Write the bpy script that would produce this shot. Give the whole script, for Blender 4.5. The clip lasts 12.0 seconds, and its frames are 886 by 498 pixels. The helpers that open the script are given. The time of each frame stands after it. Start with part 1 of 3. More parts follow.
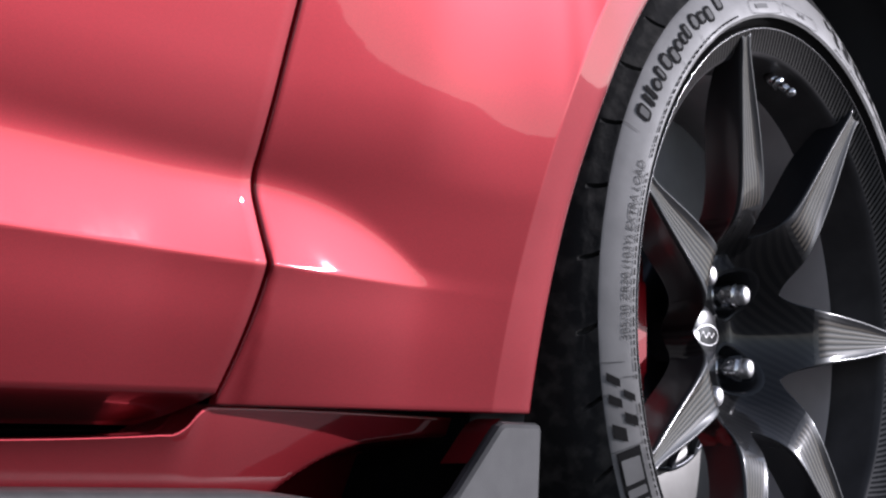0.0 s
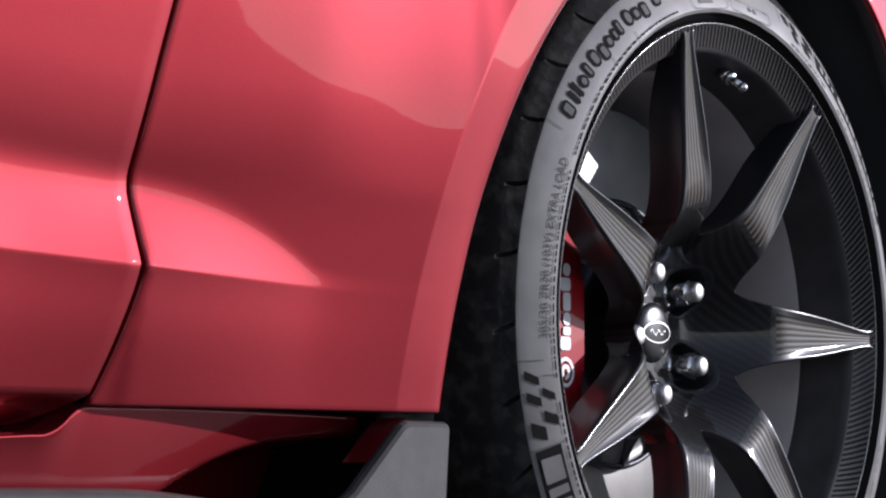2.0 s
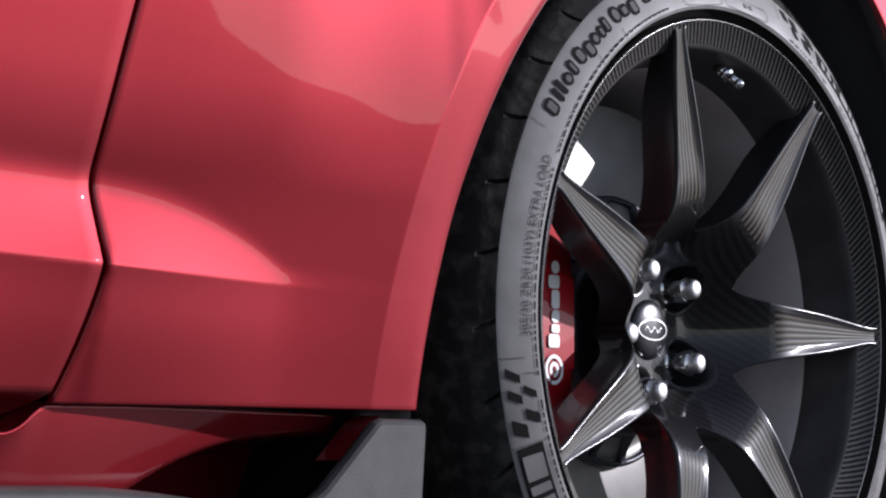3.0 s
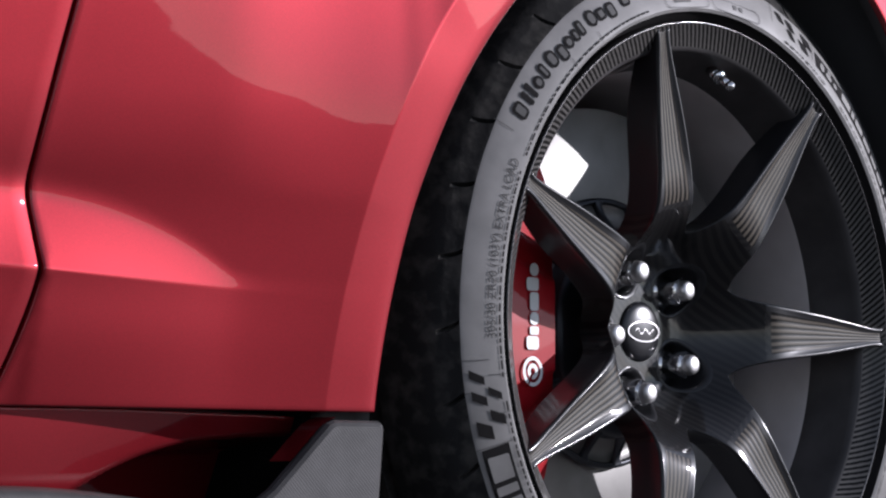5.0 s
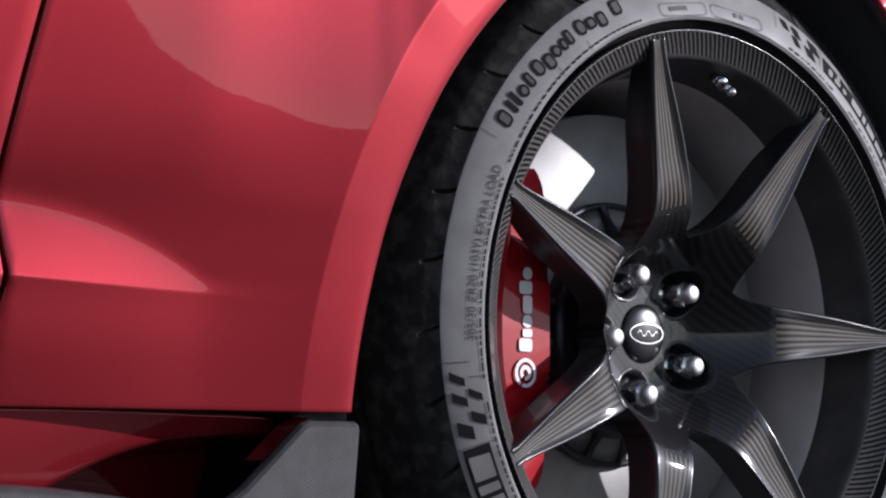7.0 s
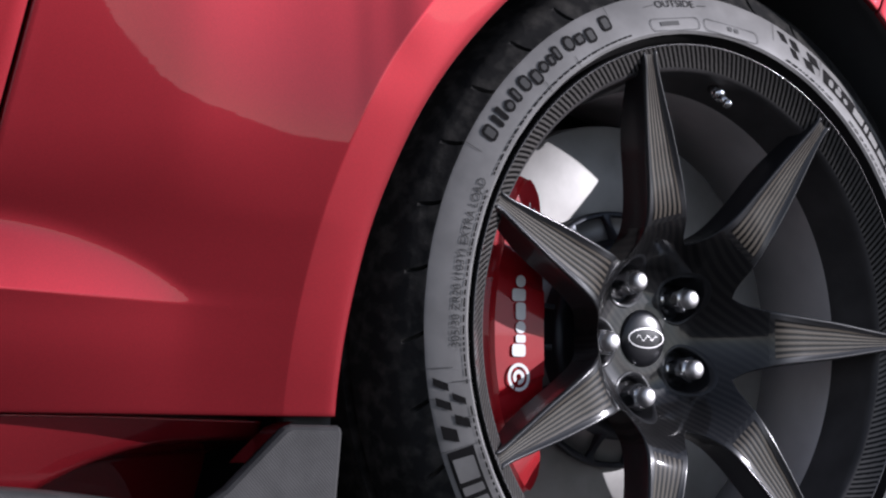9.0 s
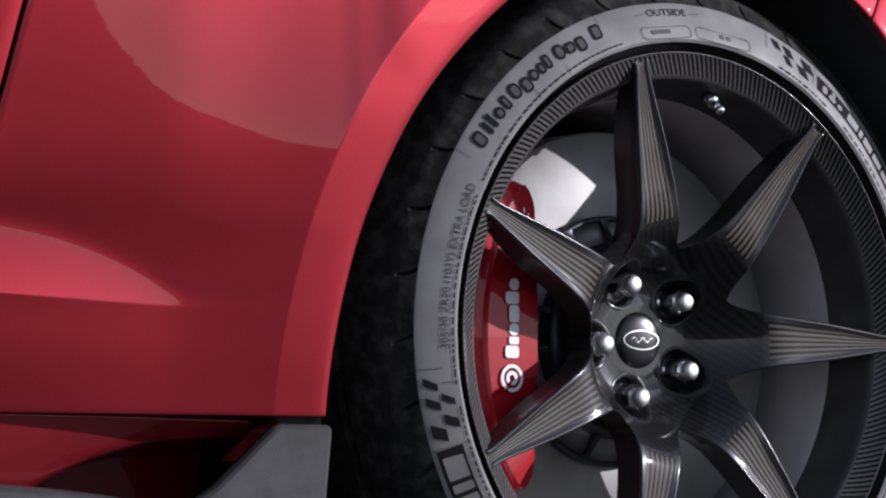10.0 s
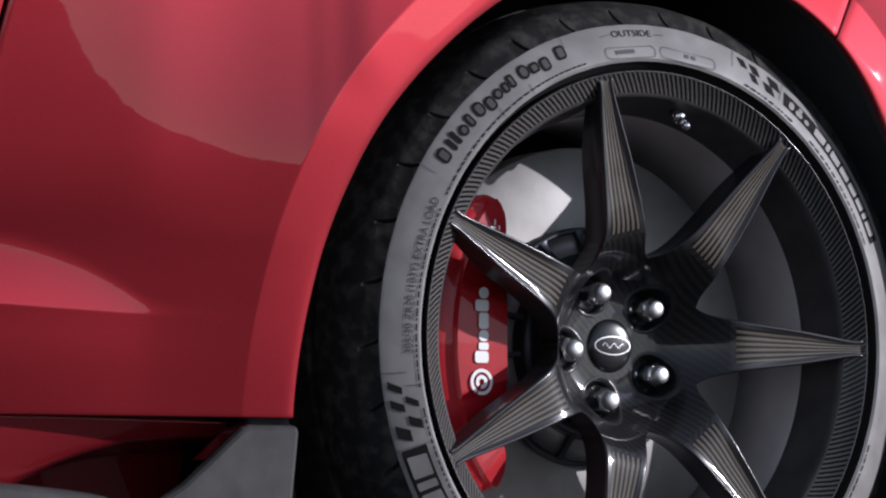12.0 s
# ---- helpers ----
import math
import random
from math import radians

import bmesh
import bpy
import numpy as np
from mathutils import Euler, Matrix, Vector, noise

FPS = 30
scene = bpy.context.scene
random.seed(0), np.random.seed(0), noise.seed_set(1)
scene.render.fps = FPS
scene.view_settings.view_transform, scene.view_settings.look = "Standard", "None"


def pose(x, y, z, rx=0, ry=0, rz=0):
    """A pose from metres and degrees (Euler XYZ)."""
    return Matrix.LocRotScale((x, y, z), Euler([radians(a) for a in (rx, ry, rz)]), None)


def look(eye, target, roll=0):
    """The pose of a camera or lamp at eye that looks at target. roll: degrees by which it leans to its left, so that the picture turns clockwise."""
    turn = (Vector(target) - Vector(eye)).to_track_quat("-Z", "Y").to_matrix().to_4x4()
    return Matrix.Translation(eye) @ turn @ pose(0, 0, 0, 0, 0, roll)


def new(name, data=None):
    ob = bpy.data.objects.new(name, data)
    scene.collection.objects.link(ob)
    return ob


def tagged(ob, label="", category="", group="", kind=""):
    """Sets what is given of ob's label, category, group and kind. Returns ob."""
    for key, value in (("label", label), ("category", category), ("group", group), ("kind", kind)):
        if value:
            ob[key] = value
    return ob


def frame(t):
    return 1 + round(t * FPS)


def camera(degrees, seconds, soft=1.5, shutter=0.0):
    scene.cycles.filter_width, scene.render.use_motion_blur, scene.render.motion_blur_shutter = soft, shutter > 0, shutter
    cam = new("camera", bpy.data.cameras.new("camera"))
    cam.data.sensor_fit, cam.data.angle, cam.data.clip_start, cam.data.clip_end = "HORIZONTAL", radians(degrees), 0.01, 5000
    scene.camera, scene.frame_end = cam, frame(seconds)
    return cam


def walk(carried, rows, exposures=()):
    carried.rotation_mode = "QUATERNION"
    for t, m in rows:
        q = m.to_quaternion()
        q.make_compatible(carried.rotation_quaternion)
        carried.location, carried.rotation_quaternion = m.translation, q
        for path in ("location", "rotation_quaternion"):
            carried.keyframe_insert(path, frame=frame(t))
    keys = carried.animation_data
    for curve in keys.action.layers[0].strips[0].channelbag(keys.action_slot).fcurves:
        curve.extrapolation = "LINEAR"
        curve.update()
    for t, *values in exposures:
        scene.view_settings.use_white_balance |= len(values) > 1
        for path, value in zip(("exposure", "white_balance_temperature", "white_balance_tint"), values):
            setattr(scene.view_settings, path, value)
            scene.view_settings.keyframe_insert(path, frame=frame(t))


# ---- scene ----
cam = camera(15.0, 12.0, soft=2.2, shutter=0.5)
PATH = [
    (0, (-2.5926, -1.3670, 0.1964), (-0.9309, -0.2646, 0.3486), -0.23),
    (0.5, (-2.5590, -1.4192, 0.1973), (-0.9154, -0.2896, 0.3481), -0.25),
    (1, (-2.5216, -1.4689, 0.1986), (-0.8970, -0.3121, 0.3486), -0.20),
    (1.5, (-2.4828, -1.5187, 0.2003), (-0.8786, -0.3336, 0.3489), -0.16),
    (2, (-2.4456, -1.5682, 0.2026), (-0.8639, -0.3530, 0.3493), -0.15),
    (2.5, (-2.4082, -1.6170, 0.2053), (-0.8510, -0.3704, 0.3496), -0.10),
    (4.5, (-2.2676, -1.8045, 0.2027), (-0.8124, -0.4403, 0.3485), -0.09),
    (5, (-2.2343, -1.8546, 0.2035), (-0.8052, -0.4630, 0.3485), -0.03),
    (5.5, (-2.2011, -1.9057, 0.2042), (-0.7996, -0.4863, 0.3485), -0.05),
    (6, (-2.1695, -1.9596, 0.2049), (-0.7977, -0.5113, 0.3485), 0.05),
    (6.5, (-2.1403, -2.0143, 0.2057), (-0.7988, -0.5377, 0.3485), 0.08),
    (7, (-2.1113, -2.0691, 0.2064), (-0.8005, -0.5653, 0.3485), 0.17),
    (9, (-2.0051, -2.2985, 0.2197), (-0.8121, -0.6988, 0.3530), 0.23),
    (9.5, (-1.9796, -2.3615, 0.2168), (-0.8168, -0.7399, 0.3516), 0.23),
    (10, (-1.9546, -2.4240, 0.2138), (-0.8206, -0.7822, 0.3502), 0.23),
    (10.5, (-1.9299, -2.4872, 0.2105), (-0.8233, -0.8270, 0.3485), 0.15),
    (11, (-1.9055, -2.5512, 0.2068), (-0.8249, -0.8741, 0.3468), 0.11),
    (11.5, (-1.8817, -2.6164, 0.2026), (-0.8261, -0.9236, 0.3449), 0.11),
    (12, (-1.8589, -2.6824, 0.1980), (-0.8293, -0.9739, 0.3435), 0.22),
]
walk(cam, [(t, look(eye, target, roll)) for t, eye, target, roll in PATH],
     [(0, 0.36, 5750, 18), (5.5, 0.36, 5750, 18), (12, 0.20, 5750, 18)])

# ---------------------------------------------------------------- light
SUN_TO = Vector((0.83, -0.57, 0.28)).normalized()
world = bpy.data.worlds.new("sky")
scene.world = world
world.use_nodes = True
wn = world.node_tree.nodes
sky = wn.new("ShaderNodeTexSky")
sky.sky_type = "NISHITA"
sky.sun_disc = False
sky.air_density, sky.dust_density, sky.ozone_density = 1.0, 0.0, 1.0
sky.sun_elevation = math.asin(SUN_TO.z)
sky.sun_rotation = math.atan2(SUN_TO.x, SUN_TO.y)
wn["Background"].inputs["Strength"].default_value = 0.112
haze = wn.new("ShaderNodeHueSaturation")
haze.inputs["Saturation"].default_value = 0.40
world.node_tree.links.new(sky.outputs[0], haze.inputs["Color"])
world.node_tree.links.new(haze.outputs[0], wn["Background"].inputs["Color"])
sun = new("sun", bpy.data.lights.new("sun", "SUN"))
sun.data.energy, sun.data.angle, sun.data.color = 4.4, radians(0.5), (1.0, 0.94, 0.87)
sun.matrix_world = look(SUN_TO * 30, (0, 0, 0))


# ---------------------------------------------------------------- materials
def material(name, colour, rough=0.5, metal=0.0, coat=0.0, coat_rough=0.03, spec=0.5):
    m = bpy.data.materials.new(name)
    m.use_nodes = True
    p = m.node_tree.nodes["Principled BSDF"]
    p.inputs["Base Color"].default_value = (*colour, 1)
    p.inputs["Roughness"].default_value = rough
    p.inputs["Metallic"].default_value = metal
    p.inputs["Coat Weight"].default_value = coat
    p.inputs["Coat Roughness"].default_value = coat_rough
    p.inputs["Specular IOR Level"].default_value = spec
    return m


def node(m, kind, **sets):
    n = m.node_tree.nodes.new(kind)
    for key, value in sets.items():
        n.inputs[key].default_value = value
    return n


def link(m, a, b):
    m.node_tree.links.new(a, b)


def shader(m):
    return m.node_tree.nodes["Principled BSDF"]


def coords(m, kind="Object", scale=(1, 1, 1)):
    c = m.node_tree.nodes.new("ShaderNodeTexCoord")
    s = m.node_tree.nodes.new("ShaderNodeMapping")
    s.inputs["Scale"].default_value = scale
    link(m, c.outputs[kind], s.inputs["Vector"])
    return s.outputs["Vector"]


def mottle(m, a, b, scale, detail=4.0, low=0.35, high=0.65, vec=None):
    """Noise that goes from the colour a to b, into the base colour."""
    n = node(m, "ShaderNodeTexNoise", Scale=scale, Detail=detail)
    link(m, vec or coords(m), n.inputs["Vector"])
    r = m.node_tree.nodes.new("ShaderNodeValToRGB")
    r.color_ramp.elements[0].position, r.color_ramp.elements[1].position = low, high
    r.color_ramp.elements[0].color, r.color_ramp.elements[1].color = (*a, 1), (*b, 1)
    link(m, n.outputs[0], r.inputs[0])
    link(m, r.outputs[0], shader(m).inputs["Base Color"])
    return r


def rough_noise(m, lo, hi, scale, socket="Roughness"):
    n = node(m, "ShaderNodeTexNoise", Scale=scale, Detail=5.0)
    link(m, coords(m), n.inputs["Vector"])
    r = node(m, "ShaderNodeMapRange")
    r.inputs["From Min"].default_value, r.inputs["From Max"].default_value = 0.3, 0.7
    r.inputs["To Min"].default_value, r.inputs["To Max"].default_value = lo, hi
    link(m, n.outputs[0], r.inputs[0])
    link(m, r.outputs[0], shader(m).inputs[socket])


def bump(m, height, strength, distance, socket="Normal"):
    b = node(m, "ShaderNodeBump", Strength=strength, Distance=distance)
    link(m, height, b.inputs["Height"])
    link(m, b.outputs[0], shader(m).inputs[socket])
    return b


def noise_bump(m, scale, strength, distance):
    n = node(m, "ShaderNodeTexNoise", Scale=scale, Detail=3.0)
    link(m, coords(m), n.inputs["Vector"])
    bump(m, n.outputs[0], strength, distance)


PAINT = material("red_metallic_paint", (0.30, 0.005, 0.013), 0.52, 0.80, 1.0, 0.03, 0.25)
shader(PAINT).inputs["Specular Tint"].default_value = (1.0, 0.85, 0.87, 1)
shader(PAINT).inputs["Coat IOR"].default_value = 1.45
mottle(PAINT, (0.222, 0.0098, 0.0158), (0.260, 0.0113, 0.0184), 900.0, 2.0)
rough_noise(PAINT, 0.012, 0.035, 14.0, "Coat Roughness")
_n = node(PAINT, "ShaderNodeTexNoise", Scale=9.0, Detail=5.0, Roughness=0.42)
link(PAINT, coords(PAINT), _n.inputs["Vector"])
bump(PAINT, _n.outputs[0], 0.25, 0.0016, "Coat Normal")

BLACK = material("black_plastic", (0.10, 0.098, 0.10), 0.6)
rough_noise(BLACK, 0.5, 0.75, 20.0)
# near-black that carries the shade of gaps and recesses in its colour
GAP = material("gap_shade_black", (0.005, 0.0045, 0.0045), 0.9, spec=0.03)

TRIM = material("grey_textured_plastic", (0.1, 0.1, 0.1), 0.60, spec=0.20)
mottle(TRIM, (0.034, 0.033, 0.033), (0.052, 0.050, 0.050), 30.0, 6.0)
_w = node(TRIM, "ShaderNodeTexWave", Scale=190.0, Distortion=2.0)
_w.bands_direction = "DIAGONAL"
link(TRIM, coords(TRIM, "Object", (1, 0, 1)), _w.inputs["Vector"])
bump(TRIM, _w.outputs[0], 0.16, 0.0005)

RUBBER = material("black_tyre_rubber", (0.1, 0.1, 0.1), 0.45, spec=0.35)
mottle(RUBBER, (0.160, 0.154, 0.148), (0.222, 0.214, 0.206), 26.0, 6.0)
rough_noise(RUBBER, 0.46, 0.58, 40.0)
INK = material("bare_black_rubber", (0.016, 0.015, 0.015), 0.8, spec=0.05)
TREAD = material("dusty_tread_rubber", (0.02, 0.02, 0.02), 0.85, spec=0.1)
mottle(TREAD, (0.015, 0.0147, 0.0147), (0.060, 0.056, 0.051), 60.0, 8.0, 0.45, 0.8)
noise_bump(TREAD, 120.0, 0.3, 0.002)
MARK = material("moulded_rubber", (0.060, 0.058, 0.056), 0.6, spec=0.3)


def carbon(name, direction, scale, dark, light, rough=0.42, lean=1.0):
    """Lacquered carbon cloth: ribs of fibre under a clear coat."""
    m = material(name, dark, rough, 0.0, 0.34, 0.07, 0.06)
    v = coords(m, "UV", (lean, 1, 1))
    w = node(m, "ShaderNodeTexWave", Scale=scale, Distortion=0.6)
    w.inputs["Detail"].default_value = 1.0
    w.inputs["Detail Scale"].default_value = 2.0
    w.bands_direction = direction
    link(m, v, w.inputs["Vector"])
    r = m.node_tree.nodes.new("ShaderNodeValToRGB")
    r.color_ramp.elements[0].position, r.color_ramp.elements[1].position = 0.35, 0.7
    r.color_ramp.elements[0].color, r.color_ramp.elements[1].color = (*dark, 1), (*light, 1)
    link(m, w.outputs[0], r.inputs[0])
    link(m, r.outputs[0], shader(m).inputs["Base Color"])
    bump(m, w.outputs[0], 0.2, 0.0008)
    return m


CARBON_SPOKE = carbon("carbon_spoke_weave", "X", 2.6, (0.004, 0.0037, 0.0034), (0.092, 0.079, 0.064), 0.42)
CARBON_LIP = carbon("carbon_lip_weave", "DIAGONAL", 180.0, (0.005, 0.0046, 0.0045), (0.100, 0.094, 0.089), 0.42, 0.187)
CARBON = material("lacquered_black_carbon", (0.012, 0.012, 0.0135), 0.45, 0.0, 0.55, 0.19, 0.2)
CARBON_HUB = material("lacquered_carbon_twill", (0.015, 0.014, 0.014), 0.42, 0.1, 0.8, 0.07, 0.08)
_w = node(CARBON_HUB, "ShaderNodeTexWave", Scale=72.0, Distortion=0.5)
_w.bands_direction = "DIAGONAL"
link(CARBON_HUB, coords(CARBON_HUB, "Object", (1, 0, 1)), _w.inputs["Vector"])
_r = CARBON_HUB.node_tree.nodes.new("ShaderNodeValToRGB")
_r.color_ramp.elements[0].position, _r.color_ramp.elements[1].position = 0.35, 0.7
_r.color_ramp.elements[0].color, _r.color_ramp.elements[1].color = (0.0085, 0.0083, 0.0092, 1), (0.0185, 0.0175, 0.0170, 1)
link(CARBON_HUB, _w.outputs[0], _r.inputs[0])
link(CARBON_HUB, _r.outputs[0], shader(CARBON_HUB).inputs["Base Color"])
LIP = material("worn_black_lip", (0.06, 0.058, 0.058), 0.3, 0.7, 0.5, 0.12, 0.3)
rough_noise(LIP, 0.22, 0.42, 300.0)
BARREL = material("grey_heat_coating", (0.3, 0.29, 0.3), 0.5)
mottle(BARREL, (0.50, 0.47, 0.465), (0.64, 0.605, 0.595), 12.0)
INNER = material("satin_dark_lacquer", (0.05, 0.046, 0.046), 0.5, spec=0.3)
mottle(INNER, (0.040, 0.037, 0.037), (0.062, 0.057, 0.057), 25.0)

CHROME = material("chrome", (0.75, 0.74, 0.74), 0.12, 1.0)
SILVER = material("satin_silver", (0.54, 0.53, 0.53), 0.45, 1.0)
DISC = material("machined_iron", (0.38, 0.37, 0.36), 0.50, 0.5)
mottle(DISC, (0.225, 0.218, 0.208), (0.275, 0.268, 0.256), 30.0, 6.0)
_n = node(DISC, "ShaderNodeTexNoise", Scale=40.0, Detail=2.0)
link(DISC, coords(DISC, "UV", (40, 0.3, 1)), _n.inputs["Vector"])
bump(DISC, _n.outputs[0], 0.06, 0.0004)
HAT = material("dark_anodised_alloy", (0.03, 0.033, 0.04), 0.4, 0.6)
CALIPER = material("gloss_red_caliper_paint", (0.34, 0.005, 0.010), 0.5, 0.0, 0.5, 0.06, 0.2)
mottle(CALIPER, (0.31, 0.004, 0.009), (0.37, 0.006, 0.012), 40.0)
WHITE = material("white_print", (0.75, 0.74, 0.73), 0.5)
GLOSS = material("gloss_black_plastic", (0.008, 0.008, 0.010), 0.28, 0.0, 0.3, 0.16, 0.35)

ASPHALT = material("asphalt", (0.05, 0.05, 0.05), 0.85)
mottle(ASPHALT, (0.032, 0.031, 0.030), (0.060, 0.058, 0.055), 60.0, 9.0)
noise_bump(ASPHALT, 220.0, 0.5, 0.004)


# ---------------------------------------------------------------- mesh tools
AXLE = 0.345


def part(name, bm, mat, parent=None, label="", smooth=True, at=None):
    me = bpy.data.meshes.new(name)
    if smooth:
        for f in bm.faces:
            f.smooth = True
    bm.to_mesh(me)
    bm.free()
    for m in mat if isinstance(mat, (list, tuple)) else (mat,):
        me.materials.append(m)
    ob = new(name, me)
    ob.parent = parent
    if at is not None:
        ob.matrix_basis = at
    if label:
        tagged(ob, label)
    return ob


def empty(name, parent=None, at=None):
    ob = new(name)
    ob.empty_display_size = 0.05
    ob.parent = parent
    if at is not None:
        ob.matrix_basis = at
    return ob


def curve(xs, ys):
    """A smooth curve through the points, as a function (cubic Hermite, slopes by finite differences)."""
    xs, ys = np.array(xs, float), np.array(ys, float)
    if xs[0] > xs[-1]:
        xs, ys = xs[::-1], ys[::-1]
    d = np.diff(ys) / np.diff(xs)
    h = np.diff(xs)
    s = np.empty(len(xs))
    s[0], s[-1] = d[0], d[-1]
    s[1:-1] = (d[:-1] * h[1:] + d[1:] * h[:-1]) / (h[1:] + h[:-1])

    def at(x):
        x = min(max(x, xs[0]), xs[-1])
        i = min(max(int(np.searchsorted(xs, x)) - 1, 0), len(xs) - 2)
        t = (x - xs[i]) / h[i]
        return float((2 * t**3 - 3 * t * t + 1) * ys[i] + (t**3 - 2 * t * t + t) * h[i] * s[i]
                     + (3 * t * t - 2 * t**3) * ys[i + 1] + (t**3 - t * t) * h[i] * s[i + 1])
    return at


def grid(bm, rows, closed=False, mat=0, flip=False):
    """Faces between rows of points. closed: each row joins its own start."""
    vs = [[bm.verts.new(p) for p in row] for row in rows]
    n = len(rows[0])
    for a, b in zip(vs, vs[1:]):
        for j in range(n if closed else n - 1):
            k = (j + 1) % n
            q = (a[j], a[k], b[k], b[j])
            f = bm.faces.new(q[::-1] if flip else q)
            f.material_index = mat
    return vs


def panel(rows, depth=0.018, edge=0.0014):
    """A sheet of pressed metal from a grid of points, its edges rolled inwards (towards +y)."""
    bm = bmesh.new()
    vs = grid(bm, rows)
    loop = vs[0][:] + [r[-1] for r in vs[1:]] + vs[-1][-2::-1] + [r[0] for r in vs[-2:0:-1]]
    ring = loop
    pts = [v.co.copy() for v in loop]
    n = len(pts)
    outs = []
    for i in range(n):
        t = pts[(i + 1) % n] - pts[i - 1]
        o = Vector((t.z, 0, -t.x))
        outs.append(o.normalized() if o.length > 1e-9 else Vector())
    area = sum(pts[i].x * pts[(i + 1) % n].z - pts[(i + 1) % n].x * pts[i].z for i in range(n))
    sign = 1 if area > 0 else -1
    for off, dy in ((edge * 0.7, edge * 0.3), (edge, edge), (edge, depth)):
        nxt = [bm.verts.new(p + o * off * sign + Vector((0, dy, 0))) for p, o in zip(pts, outs)]
        for i in range(n):
            k = (i + 1) % n
            bm.faces.new((ring[i], ring[k], nxt[k], nxt[i]))
        ring = nxt
    bmesh.ops.recalc_face_normals(bm, faces=bm.faces[:])
    return bm


def lathe(profile, steps=128, mats=None):
    """Turn a profile of (radius, y) round the y axis."""
    bm = bmesh.new()
    uv = bm.loops.layers.uv.new("UVMap")
    vs = []
    for r, y in profile:
        vs.append([bm.verts.new((r * math.cos(2 * math.pi * i / steps), y, r * math.sin(2 * math.pi * i / steps))) for i in range(steps)])
    for j, (a, b) in enumerate(zip(vs, vs[1:])):
        for i in range(steps):
            k = (i + 1) % steps
            f = bm.faces.new((a[i], a[k], b[k], b[i]))
            f.material_index = mats[j] if mats else 0
            for l, c in zip(f.loops, ((i, j), (i + 1, j), (i + 1, j + 1), (i, j + 1))):
                l[uv].uv = (c[1] / len(profile), c[0] / steps)
    bmesh.ops.recalc_face_normals(bm, faces=bm.faces[:])
    return bm


def slab(outline, y0, y1, edge=0.002):
    """A plate with this outline of (x, z), its front at y0 with rounded edges, its back at y1."""
    bm = bmesh.new()
    f = bm.faces.new([bm.verts.new((x, y1, z)) for x, z in outline])
    out = bmesh.ops.extrude_face_region(bm, geom=[f])
    for v in [g for g in out["geom"] if isinstance(g, bmesh.types.BMVert)]:
        v.co.y = y0
    bmesh.ops.recalc_face_normals(bm, faces=bm.faces[:])
    if edge:
        es = [e for e in bm.edges if all(abs(v.co.y - y0) < 1e-6 for v in e.verts)]
        bmesh.ops.bevel(bm, geom=es, offset=edge, segments=2, affect="EDGES", profile=0.4)
    return bm


def settle(bm):
    """The bow of the car's side in plan and section: ahead of the door the sheet draws in towards it; round the nose it stays as it is."""
    for v in bm.verts:
        x, y, z = v.co
        k = min(1.0, max(0.0, (x + 0.25) / 0.40))
        k = k * k * (3 - 2 * k)
        side = Vector((-0.0250 + 0.9242 * x + 0.0203 * y + 0.0179 * z - 0.0997 * x * x + 0.0187 * x * z + 0.0178 * z * z - 0.0269 * x * y,
                       -0.0263 - 0.0559 * x + 1.0303 * y + 0.0159 * z - 0.0184 * x * x + 0.0129 * x * z + 0.0191 * z * z - 0.0519 * x * y,
                       -0.0028 + 0.0213 * x + 0.0039 * y + 1.0025 * z - 0.0030 * x * x - 0.0775 * x * z + 0.0056 * z * z + 0.0049 * x * y))
        nose = Vector((1.03 * x, y, z + 0.03 * max(0.0, z - AXLE)))
        v.co = side.lerp(nose, k)
    return bm


# ---------------------------------------------------------------- the ground
bm = bmesh.new()
bmesh.ops.create_grid(bm, x_segments=8, y_segments=8, size=600)
tagged(part("ground", bm, ASPHALT), "grey asphalt of an open lot", "ground", kind="structure")

# ---------------------------------------------------------------- the car's side
car = tagged(empty("car"), "glossy metallic red sports coupe with black carbon wheel on asphalt", "car")

seam_x = curve((0.20, 0.270, 0.316, 0.362, 0.385, 0.416, 0.442, 0.479, 0.536, 0.62, 0.75, 0.90),
               (-0.7535, -0.7262, -0.7120, -0.7030, -0.7045, -0.7075, -0.7065, -0.702, -0.692, -0.676, -0.652, -0.63))
seam_y = curve((0.20, 0.270, 0.316, 0.362, 0.416, 0.442, 0.479, 0.50, 0.55, 0.60, 0.65, 0.70, 0.90),
               (0.060, 0.046, 0.038, 0.033, 0.0215, 0.0125, 0.003, -0.001, -0.010, -0.0177, -0.0245, -0.0300, -0.043))
flare_y = curve((0.20, 0.265, 0.323, 0.371, 0.433, 0.465, 0.488, 0.51, 0.53, 0.55, 0.575, 0.60, 0.65, 0.70, 0.78, 0.90),
                (0.024, 0.0135, 0.0015, -0.0085, -0.0225, -0.0308, -0.0354, -0.0380, -0.0394, -0.0400, -0.0396, -0.0384, -0.0345, -0.029, -0.012, 0.030))
edge_y = curve((-80, 40, 57, 90, 120, 138, 152.6, 160, 169, 175.5, 185.6, 191.5, 215),
               (-0.014, -0.0225, -0.0225, -0.012, -0.018, -0.026, -0.0265, -0.0215, -0.0130, -0.0060, 0.0060, 0.0140, 0.03))
arch_r = curve((-80, 0, 25, 40.5, 47, 56.8, 68, 90, 138, 152.6, 160, 169, 175.5, 185.6, 191.5, 215),
               (0.36, 0.340, 0.336, 0.339, 0.349, 0.361, 0.367, 0.369, 0.3685, 0.376, 0.378, 0.3815, 0.384, 0.391, 0.396, 0.41))


